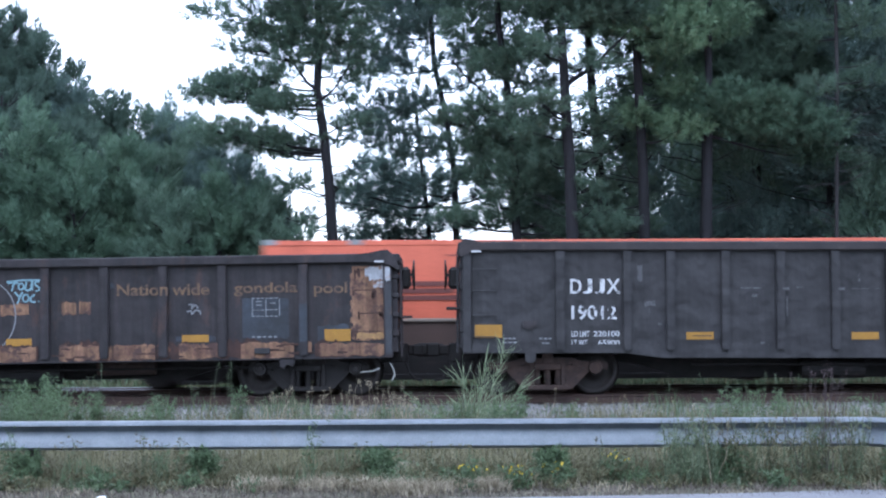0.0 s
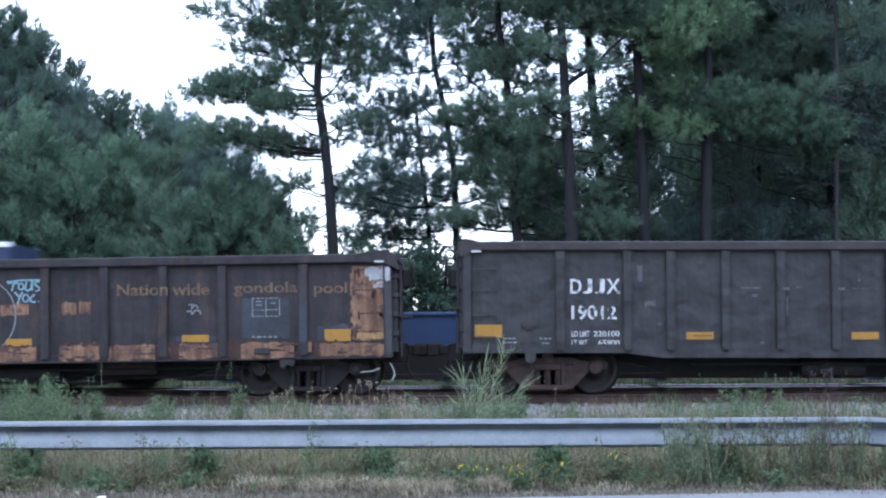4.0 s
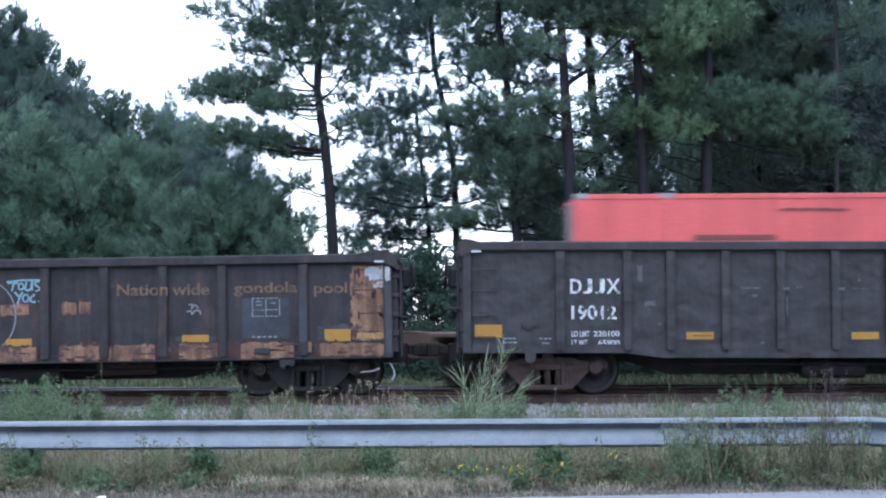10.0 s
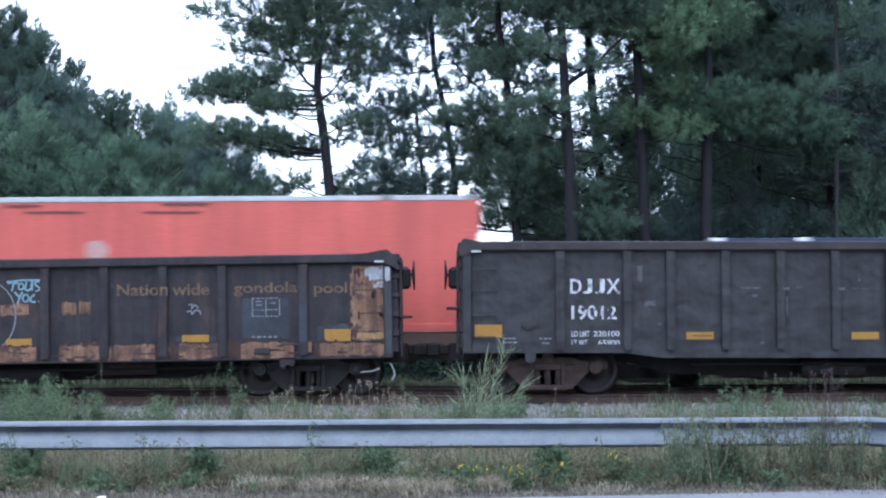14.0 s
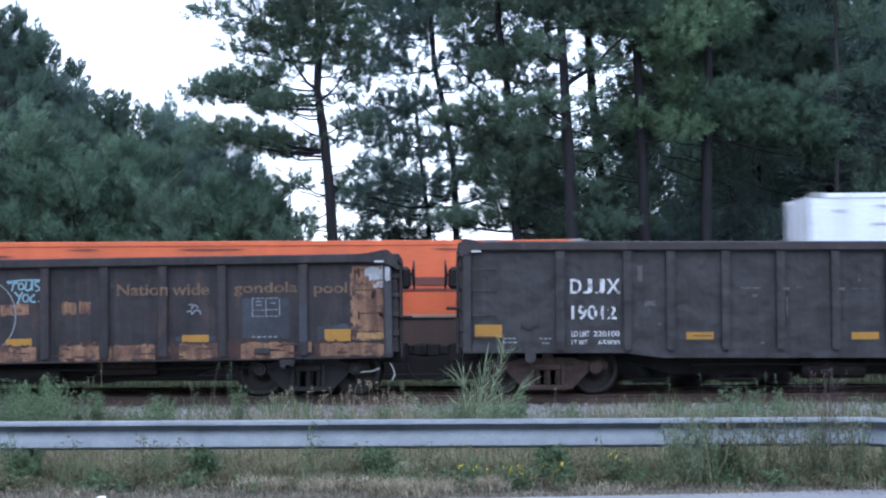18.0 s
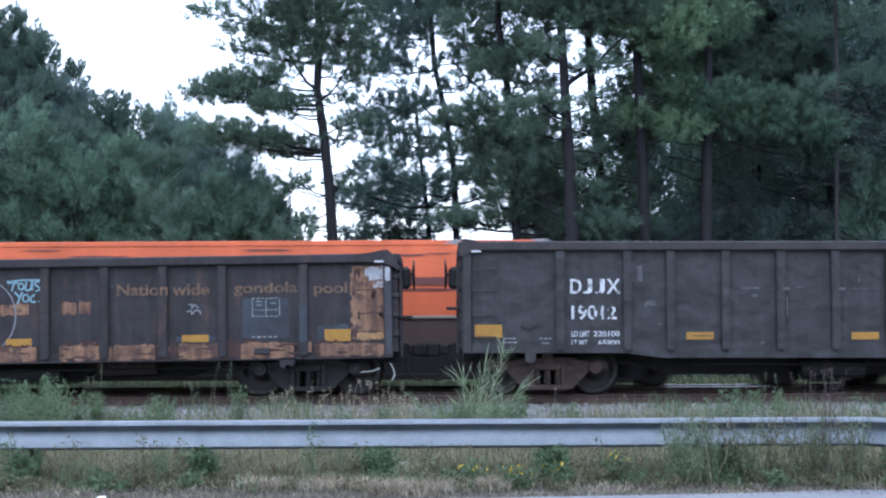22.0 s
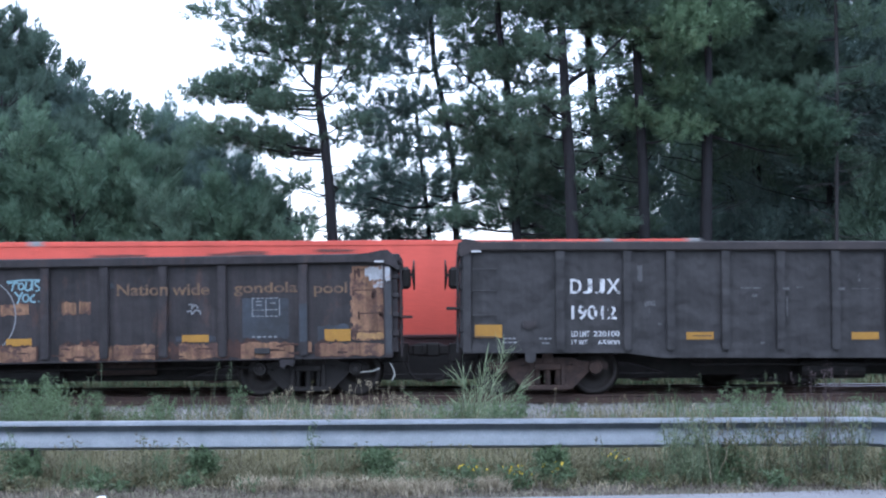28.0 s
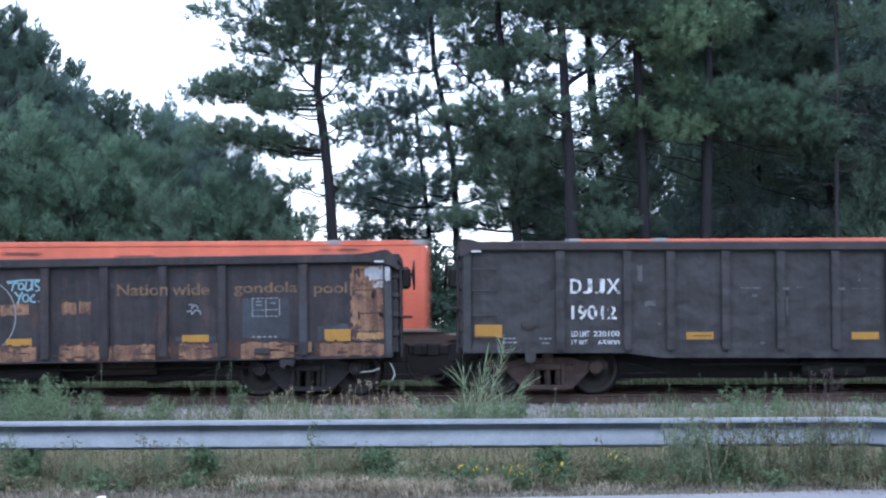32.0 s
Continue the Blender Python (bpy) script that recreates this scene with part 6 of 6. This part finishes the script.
for _k in range(15):
    shrub(-12.5 + _k * 1.8 + RNG.uniform(-0.5, 0.5), 42.6 + RNG.uniform(0, 1.4), RNG.uniform(1.3, 2.6), RNG.uniform(0.9, 1.4), seed=100 + _k)
for _k, (x, h) in enumerate(((-1.9, 3.7), (-0.9, 3.6), (-0.1, 3.9), (0.8, 3.6), (1.7, 3.8), (2.9, 3.6), (4.3, 3.8), (-3.2, 3.4))):
    shrub(x, 45.0 + 0.7 * (_k % 3), h, 1.3, seed=130 + _k, label="tall leafy shrub between the pines")


# weeds: x, y, height, spread, stems
WEEDS = [
    (-6.35, 25, 1.03, 0.45, 10), (-6.17, 26, 1.06, 0.45, 10), (-6.14, 27, 1.1, 0.3, 6), (-5.51, 25, 0.84, 0.4, 8), (-5.99, 23, 0.91, 0.4, 9),
    (-5.29, 22, 0.87, 0.4, 9), (-5.35, 26, 0.81, 0.25, 5), (-4.14, 25, 0.82, 0.3, 8), (-3.93, 23, 0.71, 0.25, 6), (-4.91, 26, 0.59, 0.3, 5),
    (-3.27, 27, 0.86, 0.2, 4), (-2.03, 25, 0.64, 0.3, 6), (-1.47, 24, 0.66, 0.3, 6), (-0.86, 25, 0.61, 0.3, 6), (-0.2, 25, 0.61, 0.35, 6),
    (-0.55, 28, 0.58, 0.25, 4), (0.14, 26, 0.78, 0.3, 6), (1.0, 25, 0.81, 0.35, 8), (0.77, 24, 0.76, 0.3, 6),
]
WEEDS_MORE = [
    (2.03, 27, 0.6, 0.3, 6), (2.38, 26, 0.55, 0.25, 4), (4.2, 26, 0.91, 0.35, 8), (4.54, 26, 0.97, 0.35, 8), (4.93, 26, 0.91, 0.4, 8),
    (5.12, 25, 0.79, 0.3, 6), (3.8, 24, 0.75, 0.3, 7), (4.17, 23, 0.74, 0.35, 8), (6.42, 27, 0.72, 0.3, 5), (6.36, 25, 0.7, 0.3, 5),
]
WEEDS = WEEDS + WEEDS_MORE
# stalks: x, y, height, count, material, spread
STALKS = [
    (-4.03, 27, 1.09, 2, 'stem', 0.1), (-3.62, 26, 1.19, 3, 'stem', 0.15), (-3.27, 26, 1.15, 3, 'stem', 0.1), (-5.17, 26, 1.24, 2, 'stem', 0.1),
    (-5.48, 26, 1.11, 2, 'stem', 0.1), (-2.71, 26, 0.87, 4, 'straw', 0.3), (-2.28, 26, 0.79, 5, 'straw', 0.3), (-1.92, 27, 0.76, 4, 'straw', 0.3),
    (-1.11, 26, 0.92, 7, 'straw', 0.25), (-0.81, 26, 0.87, 7, 'straw', 0.25), (-1.38, 27, 0.76, 4, 'straw', 0.2), (-0.57, 27, 0.75, 3, 'straw', 0.2),
    (3.55, 27, 0.91, 2, 'stem', 0.1), (4.99, 27, 1.04, 2, 'stem', 0.15),
]
STALKS_MORE = [
    (5.67, 26, 1.1, 3, 'twig', 0.12), (5.74, 25, 1.27, 4, 'twig', 0.1), (5.35, 25, 0.99, 2, 'twig', 0.1), (5.23, 26, 0.94, 2, 'stem', 0.15),
    (1.58, 27, 0.74, 2, 'straw', 0.1), (3.73, 27, 0.64, 2, 'stem', 0.15), (3.01, 27, 0.69, 2, 'straw', 0.2), (4.03, 26, 1.19, 1, 'stem', 0.1),
]
STALKS_RAIL = [(4.12, 18.5, 1.33, 6, 'twig', 0.10), (3.92, 18.5, 1.02, 4, 'twig', 0.12), (4.42, 18.55, 1.12, 3, 'twig', 0.08), (3.45, 18.5, 0.95, 4, 'stem', 0.25), (3.0, 18.5, 0.9, 4, 'straw', 0.25)]
STALKS_DRY = [(-2.9 + 0.21 * k, 25.5 + 0.9 * ((k * 5) % 3), (0.62, 0.80, 0.70, 0.92, 0.66)[k % 5], 6, 'straw', 0.25) for k in range(13)]
STALKS = STALKS + STALKS_MORE + STALKS_RAIL + STALKS_DRY
FLOWERS = [
    (0.28, 18.2, 0.29), (0.73, 18.1, 0.26), (1.25, 18.2, 0.27), (1.89, 18.6, 0.38), (0.78, 18.0, 0.21),
]

# wispy plants at the rail: x, y, height, stems
WISPS = [
    (-4.7, 18.5, 0.69, 6), (-3.26, 18.55, 0.7, 5), (-2.82, 18.5, 0.56, 6), (-3.07, 18.5, 0.54, 5), (-1.13, 18.5, 0.44, 5),
    (-0.92, 18.55, 0.5, 6), (-1.47, 18.55, 0.75, 4), (-0.09, 18.5, 0.54, 5), (0.28, 18.5, 0.48, 4), (1.02, 18.55, 0.67, 3),
    (1.7, 18.5, 0.56, 4), (2.43, 18.5, 0.63, 6), (2.56, 18.5, 0.54, 6), (2.81, 18.55, 0.87, 7), (3.08, 18.5, 0.79, 7),
    (3.29, 18.5, 0.72, 7), (3.54, 18.5, 0.75, 6), (3.79, 18.5, 0.69, 6), (4.09, 18.5, 0.75, 6), (4.4, 18.5, 0.59, 6),
    (4.68, 18.5, 0.5, 5), (-0.51, 18.4, 0.41, 5), (-4.02, 18.5, 0.57, 4), (2.0, 18.5, 0.48, 4),
]


# ---- grass and weeds ----
def land(x, y):
    return float(np.interp(y, [17, 17.9, 28, 31.2, 39, 41.5, 46], [-0.05, 0.0, 0.02, 0.28, 0.3, 0.12, 0.25]))


def blades(x, y, z, h, w, lean=0.5, rng=RNG, bend=True):
    """Curved grass blades as two-piece strips: quads (2k, 4, 3)."""
    k = len(x)
    a = rng.uniform(0, 6.28, k)
    d = np.stack([np.cos(a), np.sin(a), np.zeros(k)], 1)
    s = np.stack([-np.sin(a), np.cos(a), np.zeros(k)], 1) * (w / 2)[:, None]
    p0 = np.stack([x, y, z], 1)
    l = (lean * rng.uniform(0.2, 1.2, k) * h)[:, None]
    p1 = p0 + d * l * 0.3 + np.array([0, 0, 1]) * (h * 0.55)[:, None]
    p2 = p0 + d * l + np.array([0, 0, 1]) * (h * rng.uniform(0.75, 1.0, k))[:, None]
    q1 = np.stack([p0 - s, p0 + s, p1 + s * 0.8, p1 - s * 0.8], 1)
    q2 = np.stack([p1 - s * 0.8, p1 + s * 0.8, p2 + s * 0.1, p2 - s * 0.1], 1)
    return np.concatenate([q1, q2])


def field(name, label, k, x0, x1, y0, y1, z, h, w, mat, lean=0.6, clump=None, scale=0.9):
    x, y = RNG.uniform(x0, x1, k), RNG.uniform(y0, y1, k)
    hh = RNG.uniform(h[0], h[1], len(x))
    if clump is not None:
        n = np.array([noise.noise(Vector((a * scale, b * 1.3, 3.1 + 7 * z))) for a, b in zip(x, y)])
        keep = n > clump
        x, y, hh, n = x[keep], y[keep], hh[keep], n[keep]
        hh = hh * (0.55 + 1.1 * np.clip(n - clump, 0, 0.6))
    zz = np.interp(y, [17, 17.9, 28, 31.2, 39, 41.5, 46], [-0.05, 0.0, 0.02, 0.28, 0.3, 0.12, 0.25]) + z
    tagged(soup(name, blades(x, y, zz, hh, RNG.uniform(w[0], w[1], len(x)), lean), M[mat], 4), label, "grass", kind="stuff")


field("verge_grass", "short green and brown verge grass", 42000, -6.2, 6.2, 18.15, 22.5, -0.02, (0.05, 0.24), (0.006, 0.013), "grass", 1.1, -0.25)
field("verge_stubble", "brown thatch of old grass at the road edge", 26000, -6.2, 6.2, 17.0, 19.0, -0.012, (0.02, 0.10), (0.005, 0.010), "thatch", 0.9)
field("dry_grass", "dry pale grass in the verge", 15000, -6.2, 6.2, 17.5, 21, -0.02, (0.05, 0.22), (0.005, 0.01), "straw", 0.9, 0.12)
field("ditch_grass", "tall mixed grass behind the guardrail", 22000, -9, 9, 20, 29.5, -0.02, (0.15, 0.6), (0.008, 0.016), "grass", 0.5, -0.3)
field("siding_weeds", "weeds growing in the ballast of the siding", 9000, -11, 11, 28.0, 31.4, -0.02, (0.15, 0.5), (0.008, 0.018), "weed", 0.6, 0.05)
field("bank_grass", "rough grass behind the main track", 20000, -12, 12, 39.8, 43.5, -0.02, (0.15, 0.6), (0.012, 0.03), "grass", 0.6)
field("bank_weeds", "green weeds on the bank behind the main track", 7000, -12, 12, 39.9, 41.6, -0.02, (0.25, 0.62), (0.015, 0.035), "weed", 0.6)
field("under_rail_grass", "thick dull grass under the guardrail", 14000, -6.2, 6.2, 18.78, 20.2, -0.02, (0.12, 0.36), (0.006, 0.014), "grass", 1.1, -0.4, 1.6)
field("rail_front_grass", "grass standing in front of the guardrail posts", 6000, -6.2, 6.2, 18.45, 18.7, -0.02, (0.10, 0.30), (0.006, 0.014), "grass", 0.9, -0.08, 1.8)
field("rail_edge_grass", "grass tufts growing through the guardrail", 3600, -6.0, 6.0, 18.3, 19.3, -0.02, (0.25, 0.75), (0.006, 0.012), "weed", 0.35, 0.18, 1.4)


for _k, (x, y, r) in enumerate(((-1.95, 18.1, 0.2), (-0.35, 17.98, 0.34), (-0.75, 18.2, 0.25), (-1.25, 18.25, 0.25), (0.45, 18.05, 0.2))):
    n = int(3600 * r)
    xx, yy = x + RNG.normal(0, r * 0.6, n), y + RNG.normal(0, r * 0.7, n)
    tagged(soup("straw_patch", blades(xx, yy, np.zeros(n) - 0.01, RNG.uniform(0.07, 0.20, n), RNG.uniform(0.006, 0.012, n), 1.7), M["straw"], 4), "matted patch of pale dry grass", "grass", kind="stuff")


def weed(x, y, h, r, stems=6, mat="weed", leaf=0.06, seed=1, label="leafy green weed beside the guardrail", group="weeds along the guardrail", name="weed", per=9, leaf_w=0.022):
    """A bushy weed: thin stems with leaves all along."""
    rng = np.random.default_rng(seed)
    t = thing(name, label, "weed", pose(x, y, land(x, y) - 0.01), group=group)
    quads, cs, ws = [], [], []
    for k in range(stems):
        a = rng.uniform(0, 6.28)
        hh = h * rng.uniform(0.55, 1.0)
        tip = np.array([math.cos(a) * r * rng.uniform(0.2, 1), math.sin(a) * r * rng.uniform(0.2, 1), hh])
        quads += branch_tris((0.03 * math.cos(a), 0.03 * math.sin(a), 0), tip, 0.007, 0.003, -0.03, 4)
        n = int(per * hh / 0.12)
        u = rng.uniform(0.15, 1.0, (n, 1))
        p = u * tip + rng.normal(0, 0.05, (n, 3)) * np.array([1, 1, 0.6])
        cs.append(p)
        ws.append(unit(rng.normal(size=(n, 3)) + np.array([0, 0, 0.5])))
    tagged(soup("stem", quads, M["stem"], 4, t), kind="stuff")
    soup("leaves", tufts(np.concatenate(cs), np.concatenate(ws), leaf, leaf_w, 4, 1.2, rng), M[mat], 3, t)
    return t


def stalks(x, y, h, n, mat="straw", seed=1, label="dry grass stalks with seed heads", spread=0.2, head=0.045, thick=0.005):
    """A handful of thin stalks with drooping seed heads."""
    rng = np.random.default_rng(seed)
    t = thing("grass_stalks", label, "grass", pose(x, y, land(x, y) - 0.01), group="dry stalks by the guardrail")
    for k in range(n):
        b = np.array([rng.uniform(-spread, spread), rng.uniform(-spread, spread), 0])
        hh = h * rng.uniform(0.65, 1.05)
        tip = b + np.array([rng.normal(0, 0.10), rng.normal(0, 0.08), hh])
        st = soup("stalk", branch_tris(b, tip, thick, thick * 0.5, 0.0, 4), M[mat], 4, t)
        m = 6
        u = rng.uniform(0.90, 1.02, (m, 1))
        c = b + (tip - b) * u + rng.normal(0, 0.012, (m, 3))
        w = unit(rng.normal(size=(m, 3)) * 0.6 + np.array([0.4 * rng.choice((-1, 1)), 0, 0.6]))
        tagged(soup("seed_head", tufts(c, w, head * 0.8, 0.008, 4, 0.6, rng), M[mat], 3, st), kind="stuff")


def fan_grass(x, y, h, n=90, seed=3):
    """A big clump of long arching silvery blades."""
    rng = np.random.default_rng(seed)
    t = thing("grass_clump", "tall clump of arching silvery green grass blades", "grass", pose(x, y, land(x, y) - 0.01))
    stems = [np.array(v) for v in ((0.40, 0.0, 1.06), (-0.10, 0.1, 0.74), (0.60, -0.1, 0.66), (-0.62, 0.05, 0.46), (0.16, -0.1, 0.90))]
    for k in range(n):
        st = stems[k % 5] * h
        u0 = rng.uniform(0, 0.84) ** 1.2
        a = rng.uniform(0, 6.28)
        ray = np.array([math.cos(a), 0.6 * math.sin(a), 0.0])
        d = unit(unit(st) * rng.uniform(0.5, 1.2) + ray * rng.uniform(0.15, 0.95))
        ln = h * rng.uniform(0.22, 0.52) * (1.1 - 0.6 * u0)
        droop = rng.uniform(0.02, 0.22) * ln
        s = unit(np.cross(d, rng.normal(size=3)))
        pts = [st * u0 + d * ln * u - np.array([0, 0, droop * u * u]) for u in np.linspace(0, 1, 7)]
        w = 0.011 * rng.uniform(0.7, 1.3)
        q = []
        for i in range(6):
            w0, w1 = w * (1 - (i / 6) ** 2 * 0.9) , w * (1 - ((i + 1) / 6) ** 2 * 0.95)
            q.append([pts[i] - s * w0 / 2, pts[i] + s * w0 / 2, pts[i + 1] + s * w1 / 2, pts[i + 1] - s * w1 / 2])
        soup("blade", q, M["plume"], 4, t)


fan_grass(0.42, 26.0, 1.62, 290)
for _k, (px, y, h, r, st) in enumerate(WEEDS):
    weed(px, y, h, r, st + (8 if px < -4.8 else (-2 if px > 3.5 else 1)), seed=200 + _k, per=6 if px > 3.5 else 10, leaf=0.062, leaf_w=0.013)
_r = random.Random(21)
for _k in range(88):
    weed(_r.uniform(-5.4, 5.4), _r.uniform(17.9, 18.68), _r.uniform(0.06, 0.24), 0.19, _r.randint(5, 9), "grass" if _k % 3 else "weed", 0.055, 800 + _k, "low green weed in the verge grass", "low weeds in the verge", per=9, leaf_w=0.02)
for _k in range(-3, 3):
    weed(1.16 + _k * 1.905 + 0.02, 18.645, 0.42, 0.20, 24, "weed", 0.07, 650 + _k, "tuft of green weeds round a guardrail post", per=13, leaf_w=0.022)
for _k, (px, y, h, st) in enumerate(WISPS):
    weed(px, y, h, 0.16, st, "grass" if _k % 3 else "weed", 0.045, 600 + _k, "thin wispy weed growing through the guardrail", per=4, leaf_w=0.014)
for _k in range(17):
    weed(_r.uniform(2.4, 4.5), _r.uniform(18.3, 18.55), _r.uniform(0.55, 0.95), 0.22, _r.randint(4, 7), "plume" if _k % 2 == 0 else "grass", 0.042, 670 + _k, "thin grey-green weed standing before the guardrail", per=6, leaf_w=0.007)
for _k, (px, y, h, n, mt, sp) in enumerate(STALKS):
    stalks(px, y, h, n, mt, seed=300 + _k, spread=sp, label="dry pale grass stalks with seed heads" if mt == "straw" else ("dark bare weed stalks" if mt == "twig" else "tall green weed stalks"))
for _k, (px, y, h) in enumerate(FLOWERS):
    t = weed(px, y, h, 0.16, 8, leaf=0.05, seed=400 + _k, label="low weed with small yellow flowers", group="yellow-flowered weeds", name="flowering_weed", leaf_w=0.02)
    rng = np.random.default_rng(500 + _k)
    n = 9
    c = np.stack([rng.normal(0, 0.09, n), rng.normal(0, 0.07, n), h * rng.uniform(0.7, 1.05, n)], 1)
    tagged(soup("blossom", tufts(c, unit(rng.normal(size=(n, 3)) + np.array([0, -0.6, 1])), 0.022, 0.022, 6, 1.0, rng), M["flower"], 3, t), kind="stuff")
bm = B()
bmesh.ops.create_icosphere(bm, subdivisions=2, radius=0.05)
for v in bm.verts:
    v.co = Vector((v.co.x * 1.1, v.co.y * 0.8, v.co.z * 0.5)) * (1 + 0.5 * noise.noise(v.co * 30))
tagged(new("litter", made("litter", bm, M["litter"])), "crumpled white scrap of litter on the road edge", "litter").matrix_basis = pose(-3.41, 17.05, 0.03)

motions()
